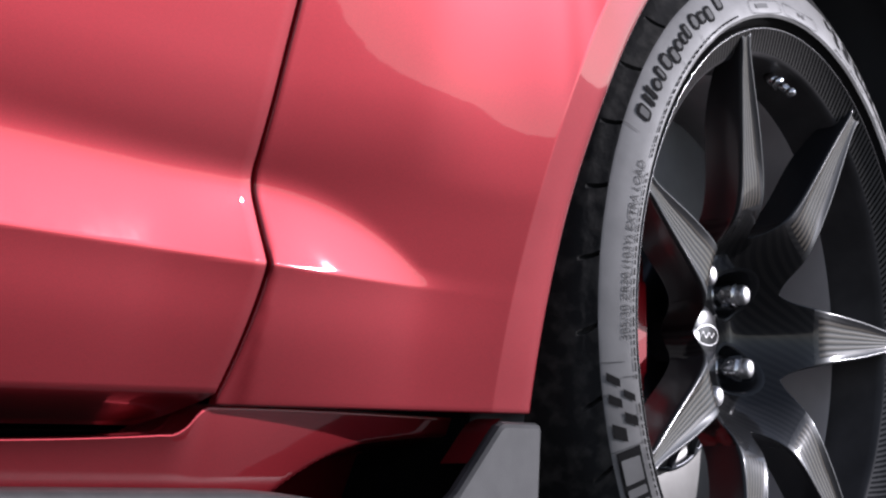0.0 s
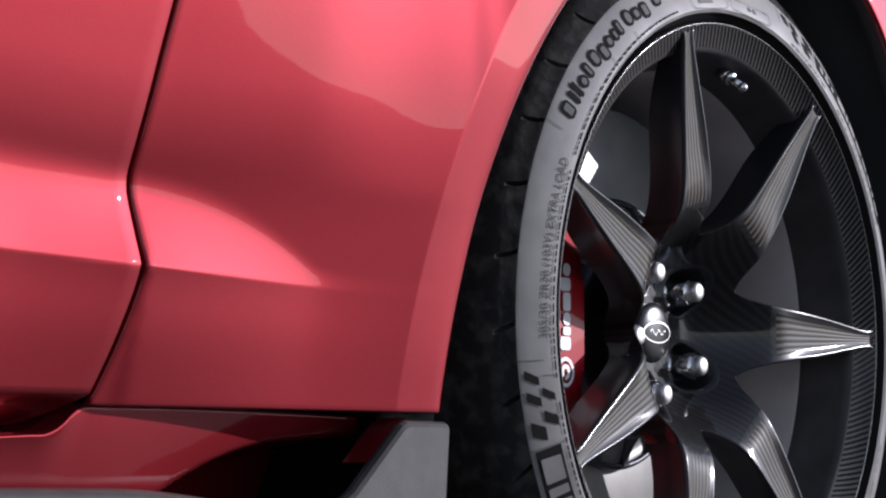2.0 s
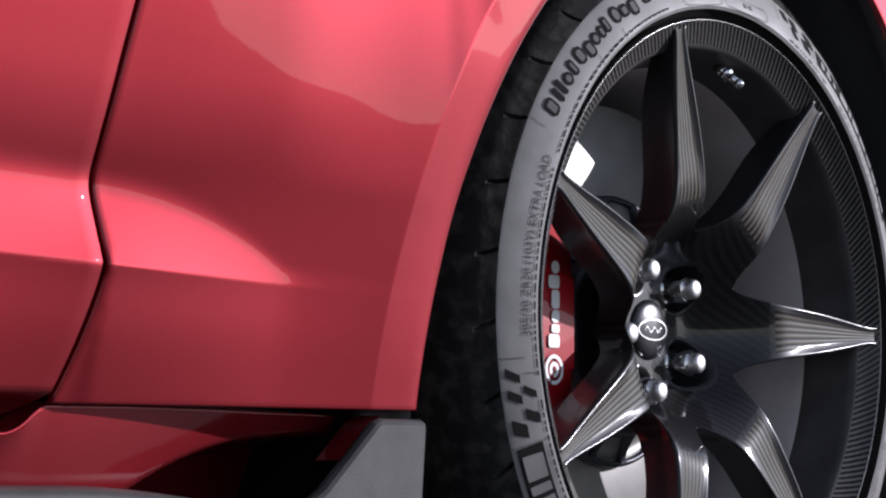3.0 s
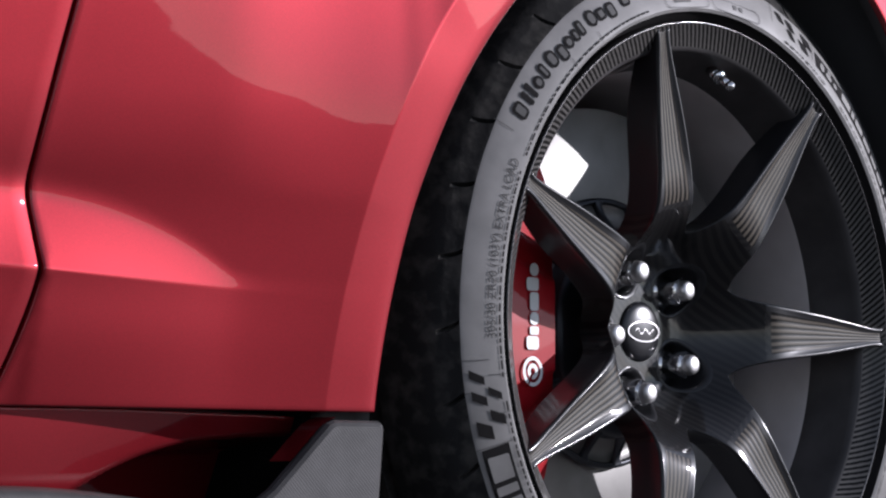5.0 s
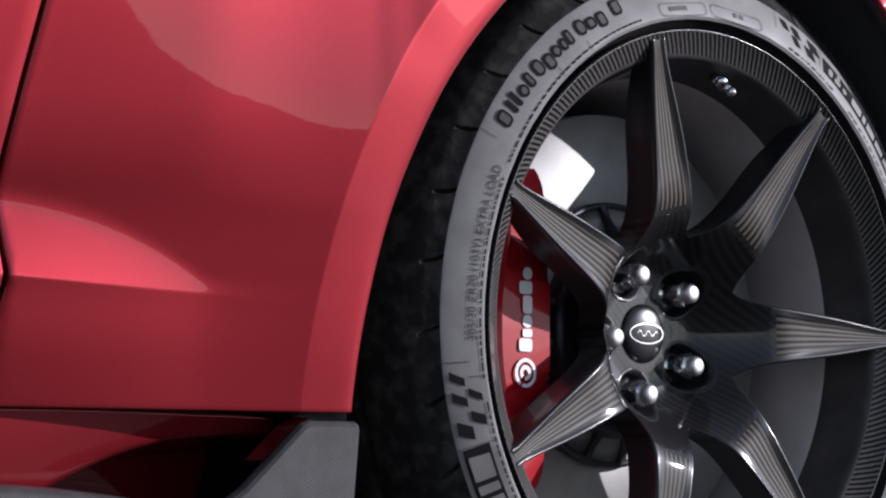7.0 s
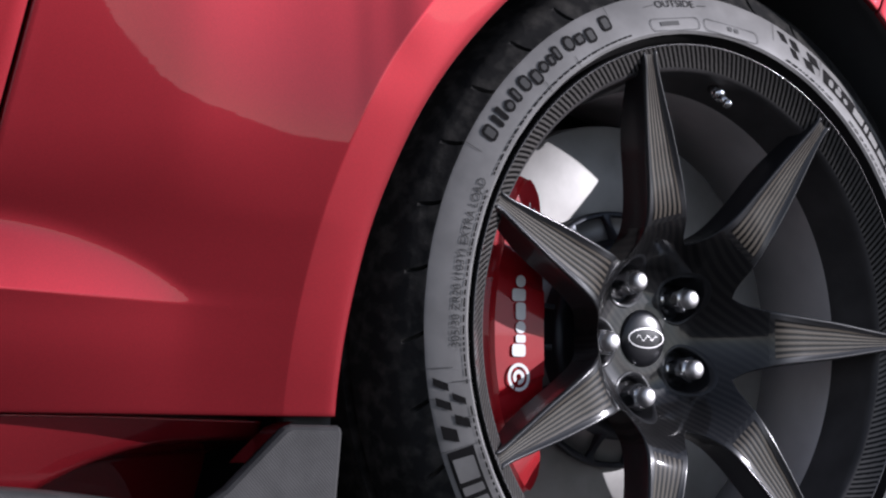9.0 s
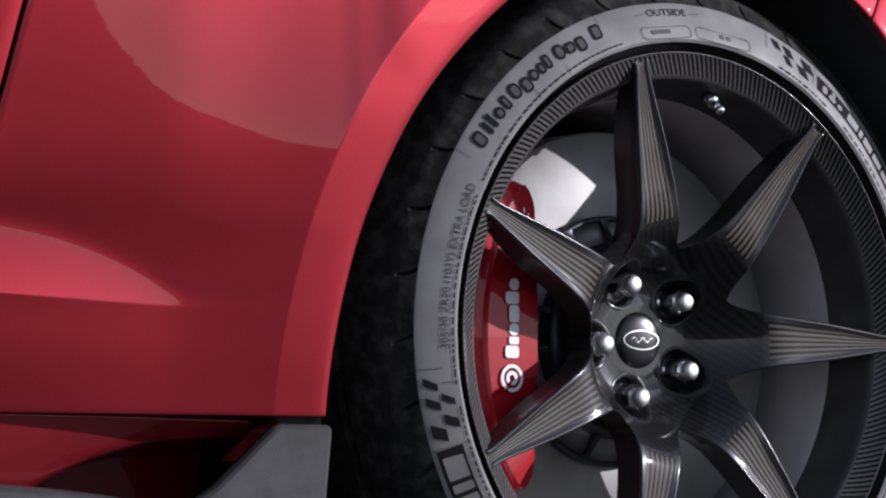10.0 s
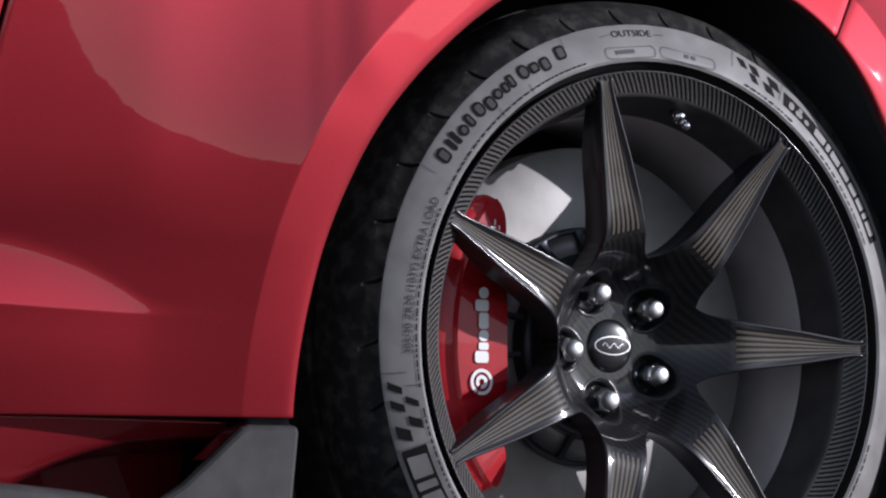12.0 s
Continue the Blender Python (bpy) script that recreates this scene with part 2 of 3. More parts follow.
def crease_z(x):
    return 0.362 - 0.036 * (x + 0.70) if x < -0.70 else 0.362 - 0.040 * (x + 0.70)


def crease_h(x):
    """How far the facet over the crease reaches up from it, and how far it stands out: long on the door, running out on the fender."""
    if x < -0.70:
        up = 0.054 + 0.045 * min(0.4, -0.70 - x)
        return up, (0.290 + 0.130 * max(0.0, 1 - (-0.70 - x) / 0.11) ** 1.3) * up
    u = (x + 0.70) / 0.225
    v = 1 - (u / 0.735) ** 2.1
    w = 1 - u / 0.75
    return 0.010 + 0.043 * 0.5 * (v + math.sqrt(v * v + 0.004)), 0.0236 * 0.5 * (w + math.sqrt(w * w + 0.012))


def base_y(x, z):
    """The side without its crease: the door's section, swelling out to the flare."""
    if x < -0.70:
        return seam_y(z - (crease_z(x) - 0.362))
    xs = seam_x(z)
    k = (z - AXLE) / 0.433
    xc = -0.433 * math.sqrt(max(0.02, 1 - k * k))
    f = min(1.14, max(0.0, (x - xs) / (xc - xs)))
    g = f ** (1.08 + 0.10 * min(1.0, max(0.0, (z - 0.42) / 0.12)))
    return (1 - g) * seam_y(z) + g * flare_y(z)


# the same as one smooth sheet, on a net of control points 11 mm apart
NET, X0, Z0 = 0.011, -1.50, 0.14
net = np.array([[base_y(X0 + NET * i, Z0 + NET * j) for j in range(76)] for i in range(230)])
# over a line that climbs from the arch to the door the side rolls inwards
for i in range(230):
    x = X0 + NET * i
    roll = 0.487 + 6.5 * min(0.0, max(x, -0.66) + 0.44) ** 2
    far = min(1.0, max(0.0, (-0.35 - x) / 0.05))
    y = net[i].copy()
    for j in range(26, 75):
        z = Z0 + NET * (j + 0.5)
        over = 1.3 * (z - roll)
        now, bent = (net[i][j + 1] - net[i][j]) / NET, -0.092 + (over if over < 0 else 0.014 * math.tanh(over / 0.014))
        slope = 0.5 * (now + bent + math.sqrt((now - bent) ** 2 + 0.0002))
        y[j + 1] = y[j] + slope * NET
    net[i] += (y - net[i]) * far


def spline_weights(t):
    return np.array(((1 - t) ** 3, 3 * t**3 - 6 * t * t + 4, -3 * t**3 + 3 * t * t + 3 * t + 1, t**3)) / 6


def side_y(x, z):
    """The depth of the painted side at a place of the side view."""
    u, v = (x - X0) / NET, (z - Z0) / NET
    i, j = int(u), int(v)
    base = float(spline_weights(u - i) @ net[i - 1:i + 3, j - 1:j + 3] @ spline_weights(v - j))
    zk = crease_z(x)
    up, h = crease_h(x)
    if z >= zk:
        t = (z - zk) / max(up, 1e-6)
        b = h * (1 - t) if t < 0.8 else (h * 0.5 * (1.2 - t) ** 2 / 0.4 if t < 1.2 else 0.0)
    else:
        b = h * max(0.0, 1 - (zk - z) / 0.13)
    return base - b


def arch_point(a, more=0.0):
    r = arch_r(a) + more
    return (r * math.cos(radians(a)), AXLE + r * math.sin(radians(a)))


def crease_point(a):
    """Where the flat flare meets the panel: a hand's breadth out from the arch, level near its foot."""
    ex, ez = arch_point(a)
    rx, rz = arch_point(a, 0.052)
    k = min(1.0, max(0.0, (a - 168) / 18))
    return rx + (ex - 0.050 - rx) * k, rz + (ez - rz) * k


def arch_rows(outer, angles, bands=40, inner_y=None):
    """Rows from an outer line of (x, z) to the wheel arch, with the flat flare along its edge."""
    rows = []
    for (ox, oz), a in zip(outer, angles):
        ex, ez = arch_point(a)
        cx, cz = crease_point(a)
        row = []
        for i in range(bands + 2):
            t = i / bands if i < bands else (0.993, 1.0)[i - bands]
            x, z = ox + (cx - ox) * t, oz + (cz - oz) * t
            tuck = 0.022 * t * t * max(0.0, min(1.0, (96 - a) / 36))
            row.append((x, (side_y(x, z) if inner_y is None else inner_y(x, z)) + tuck, z))
        yc = row[-1][1]
        for t in (0.025, 0.07, 0.15, 0.3, 0.5, 0.7, 0.86, 0.95, 1.0):
            lean = (edge_y(a) - yc) * t + 0.0012 * max(0.0, (t - 0.86) / 0.14) ** 2
            row.append((cx + (ex - cx) * t, yc + lean, cz + (ez - cz) * t))
        rows.append(row)
    return rows


# fender: up the door's seam, then along the top
outer, angles = [], []
zs = list(np.linspace(0.2715, 0.355, 26)) + list(np.linspace(0.3575, 0.3665, 7)) + list(np.linspace(0.370, 0.86, 130))
to_arch = curve((0.2715, 0.362, 0.45, 0.62, 0.86), (190.9, 179.2, 166.5, 146.0, 120.0))
for z in zs:
    outer.append((seam_x(z) + 0.0033, z))
    angles.append(to_arch(z))
for i in range(1, 61):
    outer.append((seam_x(0.86) + (0.41 - seam_x(0.86)) * i / 60, 0.86))
    angles.append(120.0 - (120.0 - 57.1) * i / 60)
part("fender", settle(panel(arch_rows(outer, angles, 60), 0.006)), PAINT, car, "red painted front fender with a sculpted crease")

# bumper cover beyond its seam
outer, angles = [], []
for i in range(61):
    t = i / 60
    outer.append((0.416 + 0.38 * min(1, t * 2), 0.86 if t < 0.5 else 0.86 - 0.70 * (t - 0.5) * 2))
    angles.append(56.5 - 92 * t)
part("bumper_cover", settle(panel(arch_rows(outer, angles, 24, lambda x, z: flare_y(max(z, 0.60)) + 0.35 * max(0.0, x - 0.45) ** 2), 0.006)), PAINT, car)

# door
rows = []
for z in list(np.linspace(0.2785, 0.36, 26)) + list(np.linspace(0.363, 0.40, 22)) + list(np.linspace(0.405, 0.86, 90)):
    x1 = seam_x(z) - 0.0033
    rows.append([(x, side_y(x, z), z) for x in np.linspace(-1.42, x1, 60)])
# the sill edge of the door turns under and its lower corner is rounded off
turn = []
for k, (dz, dy) in enumerate(((0.0200, 0.0400), (0.0180, 0.0352), (0.0125, 0.0240), (0.0055, 0.0100), (0.0015, 0.0018))):
    z = 0.2785 - dz
    cut = 0.003 + 0.026 * (dz / 0.0200) ** 1.8
    x1 = seam_x(z) - cut
    turn.append([(x, side_y(x, 0.2785) + dy, z) for x in np.linspace(-1.42, x1, 60)])
part("door", settle(panel(turn + rows)), PAINT, car, "red painted door with a deep crease")

# rocker under door and fender
def rocker_rows():
    top = curve((-1.45, -0.77, -0.755, -0.742, -0.731, -0.722, -0.710, -0.35), (0.2520, 0.2498, 0.2505, 0.2560, 0.2645, 0.2690, 0.2692, 0.2635))
    brow = curve((-0.66, -0.62, -0.59, -0.55, -0.48, -0.35), (0.195, 0.217, 0.231, 0.244, 0.252, 0.253))
    rows = []
    for t in np.linspace(0, 1, 48):
        row = []
        for x in np.linspace(-1.42, -0.37, 180):
            sill = 0.2535 + 0.010 * (x + 1.42)
            z = sill + (0.178 - sill) * t + (top(x) - sill) * (1 - t) ** 4
            y = 0.047 + 0.030 * t
            q = min(1.0, max(0.0, (x + 0.71) / 0.20))
            y += (0.006 + 0.010 * t) * q * q * (3 - 2 * q)
            if x > -0.66:
                d = min(1.0, max(0.0, (brow(x) - z) / 0.014))
                y += 0.075 * d * d * (3 - 2 * d) * min(1.0, (x + 0.66) / 0.05)
            row.append((x, y, z))
        rows.append(row)
    shelf = [[(x, y + d, z + 0.0008 * s) for x, y, z in rows[0]] for d, s in ((0.020, 1.4), (0.003, 1.3), (0.0008, 0.9))]
    return shelf + rows
part("rocker_panel", settle(panel(rocker_rows(), 0.03)), PAINT, car, "red painted rocker panel")

# near-black sheets behind seam and sill: the gaps' shade put into their colour
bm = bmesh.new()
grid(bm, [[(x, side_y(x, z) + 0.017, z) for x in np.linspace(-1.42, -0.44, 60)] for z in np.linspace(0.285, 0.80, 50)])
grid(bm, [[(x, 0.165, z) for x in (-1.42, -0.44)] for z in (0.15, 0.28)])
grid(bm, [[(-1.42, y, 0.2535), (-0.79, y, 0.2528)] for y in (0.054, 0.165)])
part("gap_shade_sheet", settle(bm), GAP, car)

# side skirt with its upturned deflector ahead of the wheel
bm = bmesh.new()
rows = []
for y, z in ((0.066, 0.1800), (0.0635, 0.2130), (0.061, 0.2160), (0.049, 0.214), (0.044, 0.2115), (0.0425, 0.207), (0.044, 0.18), (0.050, 0.15), (0.10, 0.148)):
    row = []
    for x in np.linspace(-1.42, -0.50, 80):
        drop = 0.022 * max(0.0, (x + 0.70) / 0.20) ** 1.7 if x > -0.70 else -0.012 * (-0.70 - x)
        row.append((x, y, z - drop))
    rows.append(row)
grid(bm, rows)
bmesh.ops.recalc_face_normals(bm, faces=bm.faces[:])
part("side_skirt", settle(bm), TRIM, car, "grey textured side skirt")
bm = slab([(-0.3855, 0.2560), (-0.3867, 0.2600), (-0.3900, 0.2622), (-0.436, 0.2625), (-0.4425, 0.2600), (-0.449, 0.2545), (-0.497, 0.2125), (-0.520, 0.1985), (-0.555, 0.188), (-0.60, 0.150), (-0.395, 0.150)],
          0.004, 0.0125, 0.0045)
part("wheel_deflector", settle(bm), TRIM, car, "grey textured air deflector with bevelled edge").data.set_sharp_from_angle(angle=radians(16))

# painted web where the rocker turns out to meet the deflector
bm = bmesh.new()
slope = [(-0.4340, 0.2640), (-0.4440, 0.2603), (-0.4525, 0.2533), (-0.4645, 0.2428), (-0.4765, 0.2323)]
grid(bm, [[(x, y, z) for x, z in slope] for y in (0.0105, 0.018, 0.026, 0.034)])
grid(bm, [[(x + 0.0035, y, z + 0.001) for x, z in slope] for y in (0.034, 0.026, 0.018, 0.0105)])
bmesh.ops.recalc_face_normals(bm, faces=bm.faces[:])
part("rocker_web", settle(bm), PAINT, car)

# the rest of the body, closed behind the side
rows = []
for x in np.linspace(-1.42, 0.79, 40):
    near = side_y(min(x, 0.30), 0.855) + 0.006 + 0.35 * max(0.0, x - 0.45) ** 2
    far_y = 1.90 - near
    row = [(x, near + (far_y - near) * u, 0.856 + 0.085 * math.sin(math.pi * u) ** 0.7) for u in np.linspace(0, 1, 24)]
    rows.append(row + [(x, far_y + 0.02, 0.70), (x, far_y + 0.02, 0.50), (x, far_y - 0.02, 0.30), (x, far_y - 0.10, 0.17)])
bm = bmesh.new()
vs = grid(bm, rows)
bm.faces.new(vs[0])
bm.faces.new(vs[-1][::-1])
bmesh.ops.recalc_face_normals(bm, faces=bm.faces[:])
part("body_shell", settle(bm), PAINT, car, "red painted body and bonnet")
bm = bmesh.new()
bmesh.ops.create_cube(bm, size=1, matrix=Matrix.Translation((-0.315, 1.10, 0.22)) @ Matrix.Diagonal((2.18, 1.36, 0.12, 1)))
bmesh.ops.bevel(bm, geom=bm.edges[:], offset=0.02, segments=2, affect="EDGES")
part("underbody", settle(bm), BLACK, car, "black underbody tray")

# wheel house
def liner():
    bm = bmesh.new()
    angs = np.linspace(206, -40, 90)
    rows = []
    for more, y in ((0.002, 0.004), (0.004, 0.022), (0.030, 0.024), (0.034, 0.05), (0.034, 0.40)):
        row = []
        for a in angs:
            x, z = arch_point(a, more)
            row.append((x, y + (edge_y(a) if y < 0.03 else 0.0), z))
        rows.append(row)
    grid(bm, rows)
    back = [bm.verts.new((x, 0.40, z)) for x, z in [arch_point(a, 0.034) for a in angs]]
    bm.faces.new(back)
    return bm
part("wheel_arch_liner", settle(liner()), BLACK, car, "matt black wheel arch liner")
# added near-black plate: blocks sun from ahead, darkens the hollow behind the deflector
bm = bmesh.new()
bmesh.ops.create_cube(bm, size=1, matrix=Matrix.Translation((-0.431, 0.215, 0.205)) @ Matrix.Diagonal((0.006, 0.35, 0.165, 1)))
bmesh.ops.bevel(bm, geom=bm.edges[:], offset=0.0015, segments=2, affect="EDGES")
part("liner_sun_stop", settle(bm), GAP, car)

# ---------------------------------------------------------------- the wheel
TOE = 1.9
wheel = empty("wheel", car, pose(0, 0, AXLE, 0, 0, TOE))
tagged(wheel, "black carbon seven-spoke wheel with a low-profile tyre")
SPOKE_A, LUG_A = 0.3, 5.5

dish = curve((0.0, 0.030, 0.050, 0.058, 0.066, 0.074, 0.082, 0.090, 0.098, 0.106, 0.115, 0.13, 0.16, 0.20, 0.235, 0.262),
             (0.079, 0.079, 0.0785, 0.0765, 0.0705, 0.061, 0.0495, 0.038, 0.0282, 0.0210, 0.0160, 0.0122, 0.0086, 0.0060, 0.0040, 0.0015))


def tyre():
    prof = [(0.264, 0.020), (0.2660, 0.012), (0.2685, 0.0070), (0.2705, 0.0040), (0.2726, 0.0005), (0.2737, -0.0034), (0.2765, -0.0048), (0.282, -0.0034),
            (0.290, -0.0002), (0.299, 0.0038), (0.3085, 0.0084), (0.3110, 0.0100), (0.3135, 0.0120), (0.3165, 0.0144), (0.3215, 0.0176), (0.327, 0.0212), (0.332, 0.027),
            (0.336, 0.038), (0.339, 0.055), (0.341, 0.075), (0.3345, 0.077), (0.3345, 0.085), (0.342, 0.087), (0.3435, 0.145), (0.3435, 0.20), (0.341, 0.25), (0.334, 0.275),
            (0.315, 0.298), (0.285, 0.304), (0.262, 0.28)]
    bm = bmesh.new()
    blocks, per = 34, 8
    n = blocks * per
    vs = []
    for j, (r, y) in enumerate(prof):
        row = []
        for i in range(n):
            k = i % per
            a = 2 * math.pi * i / n
            # a slit every block, leaning across the shoulder
            lean = (j - 9) * 0.006
            if k in (0, 1, 2, 3):
                a = 2 * math.pi * ((i - k) / n) + (0, 0.004, 0.0095, 0.0135)[k]
            a += lean if 10 <= j <= 18 else (0.054 if j > 18 else 0)
            cut = 0.006 if (12 <= j <= 14 and k in (1, 2)) else 0.0
            row.append(bm.verts.new(((r - cut) * math.cos(a), y + cut * 0.5, (r - cut) * math.sin(a))))
        vs.append(row)
    for j, (a, b) in enumerate(zip(vs, vs[1:])):
        for i in range(n):
            k = (i + 1) % n
            f = bm.faces.new((a[i], a[k], b[k], b[i]))
            f.material_index = 1 if j >= 11 else (2 if j < 5 else 0)
    bmesh.ops.recalc_face_normals(bm, faces=bm.faces[:])
    return bm


tyre_ob = part("tyre", tyre(), (RUBBER, TREAD, INK), wheel, "black low-profile tyre with dusty grey sidewall")
tyre_ob.data.set_sharp_from_angle(angle=radians(38))

rim_prof = [(0.2640, 0.020), (0.2656, 0.009), (0.2656, 0.004), (0.2655, 0.0012), (0.2650, 0.0000), (0.2643, -0.0004), (0.2635, 0.0006),
            (0.2450, 0.0130), (0.2430, 0.0142), (0.2412, 0.0165), (0.2400, 0.021), (0.2375, 0.034), (0.2320, 0.047), (0.2290, 0.0555), (0.2277, 0.0595),
            (0.2270, 0.065), (0.2245, 0.130), (0.2265, 0.20), (0.2330, 0.250), (0.250, 0.262), (0.2630, 0.27)]
rim_mats = [3] * 6 + [1] + [0] * 7 + [2] * 6
part("rim", lathe(rim_prof, 180, rim_mats), (INNER, CARBON_LIP, BARREL, LIP), wheel, "black carbon rim with woven lip and grey barrel")

half_w = curve((0.0793, 0.083, 0.088, 0.094, 0.103, 0.115, 0.14, 0.185, 0.23, 0.252, 0.258, 0.262),
               (0.03820, 0.0350, 0.0318, 0.0292, 0.0266, 0.0245, 0.0215, 0.0166, 0.0104, 0.0078, 0.0080, 0.0090))
deep = curve((0.07, 0.085, 0.10, 0.14, 0.20, 0.262), (0.028, 0.033, 0.035, 0.036, 0.036, 0.020))
SECTOR = math.tan(math.pi / 7)
X_CROTCH, X_NECK = 0.0793, 0.106


def face_y(x, z):
    return dish(math.hypot(x, z))


WELL_R = 0.0205
WELLS = [(0.0560 * math.cos(radians(LUG_A - SPOKE_A + 36 + 72 * i)), 0.0560 * math.sin(radians(LUG_A - SPOKE_A + 36 + 72 * i))) for i in range(5)]


cups = []


def hub_mesh():
    """The bowl of the wheel: seven necks with rounded crotches between them, and five wells for the nuts."""
    bm = bmesh.new()
    n = 36
    flat = list(np.linspace(0.016, 0.0785, 46))
    neck = [X_CROTCH, 0.0805, 0.082, 0.084, 0.0865, 0.090, 0.094, 0.098, 0.102, X_NECK]
    for k in range(7):
        turn = Matrix.Rotation(-radians(360 / 7 * k), 4, "Y")
        rows = []
        for x in flat + neck:
            w = half_w(x) if x > X_CROTCH else x * SECTOR
            rows.append([bm.verts.new(turn @ Vector((x, face_y(x, w * (2 * i / n - 1)), w * (2 * i / n - 1)))) for i in range(n + 1)])
        for a, c in zip(rows, rows[1:]):
            for i in range(n):
                bm.faces.new((a[i], a[i + 1], c[i + 1], c[i]))
        for side, s in ((0, -1), (n, 1)):
            prev = None
            for x, row in zip(neck, rows[len(flat):]):
                w = half_w(x)
                y, d = face_y(x, w), deep(x)
                f = (x - X_CROTCH) / (X_NECK - X_CROTCH)
                col = [row[side]] + [bm.verts.new(turn @ Vector((x, y + dy, s * (w + dz)))) for dy, dz in ((0.0012, 0.0006 * f), (0.004, 0.001 * f), (d * 0.55, -0.09 * w * f), (d, -0.01 * w * f))]
                if prev:
                    for p, q, p2, q2 in zip(prev, prev[1:], col, col[1:]):
                        bm.faces.new((p, q, q2, p2))
                prev = col
    bmesh.ops.remove_doubles(bm, verts=bm.verts[:], dist=1e-5)
    # open the wells
    gone = [f for f in bm.faces if any((f.calc_center_median().x - x) ** 2 + (f.calc_center_median().z - z) ** 2 < (WELL_R + 0.0008) ** 2 and f.calc_center_median().y < 0.0795 for x, z in WELLS)]
    bmesh.ops.delete(bm, geom=gone, context="FACES")
    bmesh.ops.recalc_face_normals(bm, faces=bm.faces[:])
    for x0, z0 in WELLS:
        rings = []
        for r, drop in ((WELL_R + 0.0042, 0.0006), (WELL_R + 0.0034, -0.0004), (WELL_R + 0.0008, -0.0005), (WELL_R, 0.0003), (WELL_R - 0.0004, 0.0016)):
            rings.append([(x0 + r * math.cos(a), dish(math.hypot(x0 + r * math.cos(a), z0 + r * math.sin(a))) + drop, z0 + r * math.sin(a)) for a in np.linspace(0, 2 * math.pi, 49)[:-1]])
        for r, y in ((WELL_R - 0.0022, 0.097), (0.0165, 0.099), (0.0, 0.099)):
            rings.append([(x0 + r * math.cos(a), y, z0 + r * math.sin(a)) for a in np.linspace(0, 2 * math.pi, 49)[:-1]])
        cup = bmesh.new()
        grid(cup, rings, closed=True)
        cups.append(cup)
    return bm


def spoke():
    """One spoke along +x: a fluted front between two raised edges, and deep flanks."""
    bm = bmesh.new()
    uv = bm.loops.layers.uv.new("UVMap")
    rs = [X_NECK, 0.108, 0.111, 0.115, 0.12, 0.126, 0.134, 0.143, 0.156, 0.17, 0.185, 0.20, 0.215, 0.228, 0.24, 0.249, 0.254, 0.258, 0.262]
    rows = []
    for r in rs:
        w, d = half_w(r), deep(r)
        k = min(1.0, max(0.0, (r - 0.108) / 0.055))
        k = k * k * (3 - 2 * k)
        e = (0.0018 + 0.0018 * (w / 0.02)) * (0.4 + 0.6 * min(1, w / 0.012))
        s = 0.0034 * k * min(1.0, w / 0.014)
        sec = [(-w * 0.99, d), (-w * 0.91, d * 0.55), (-w - 0.001, 0.004), (-w - 0.0006 + 0.0003 * k, 0.0012), (-w + 0.0010, 0), (-w + 0.0022, 0.0005 * k), (-w + 0.0022 + e, s),
               (-w * 0.45, s * 1.02), (-w * 0.2, s * 1.05)]
        sec = sec + [(-a, b) for a, b in sec[::-1]]
        rows.append([(r, face_y(r, max(-w, min(w, a))) + b, a) for a, b in sec])
    n = len(rows[0])
    vs = [[bm.verts.new(p) for p in row] for row in rows]
    for j, (a, b) in enumerate(zip(vs, vs[1:])):
        for i in range(n - 1):
            f = bm.faces.new((a[i], a[i + 1], b[i + 1], b[i]))
            f.material_index = (1 if j >= 2 else 2) if 6 <= i <= n - 8 else 0
            for l, (jj, ii) in zip(f.loops, ((j, i), (j, i + 1), (j + 1, i + 1), (j + 1, i))):
                w = half_w(rs[jj])
                l[uv].uv = (0.5 + 0.5 * rows[jj][ii][2] / max(w, 0.009), rs[jj] * 4)
    bm.faces.new(vs[-1][::-1])
    bmesh.ops.recalc_face_normals(bm, faces=bm.faces[:])
    return bm


first = part("spoke", spoke(), (CARBON, CARBON_SPOKE, CARBON_HUB), wheel, "black carbon spoke with fluted woven front", at=pose(0, 0, 0, 0, -SPOKE_A, 0))
for i in range(1, 7):
    o = new("spoke", first.data)
    o.parent = wheel
    o.matrix_basis = pose(0, 0, 0, 0, -SPOKE_A - 360 / 7 * i, 0)
    o["label"] = first["label"]

# hub bowl with five wells for the nuts
hub = part("hub", hub_mesh(), CARBON_HUB, wheel, "dished black carbon hub with five nut wells", at=pose(0, 0, 0, 0, -SPOKE_A, 0))
hub.data.set_sharp_from_angle(angle=radians(42))
soft_edge = hub.modifiers.new("edge", "BEVEL")
soft_edge.width, soft_edge.segments, soft_edge.limit_method, soft_edge.angle_limit = 0.0013, 2, "ANGLE", radians(42)
for cup in cups:
    part("nut_well", cup, CARBON, wheel, at=pose(0, 0, 0, 0, -SPOKE_A, 0)).data.set_sharp_from_angle(angle=radians(50))


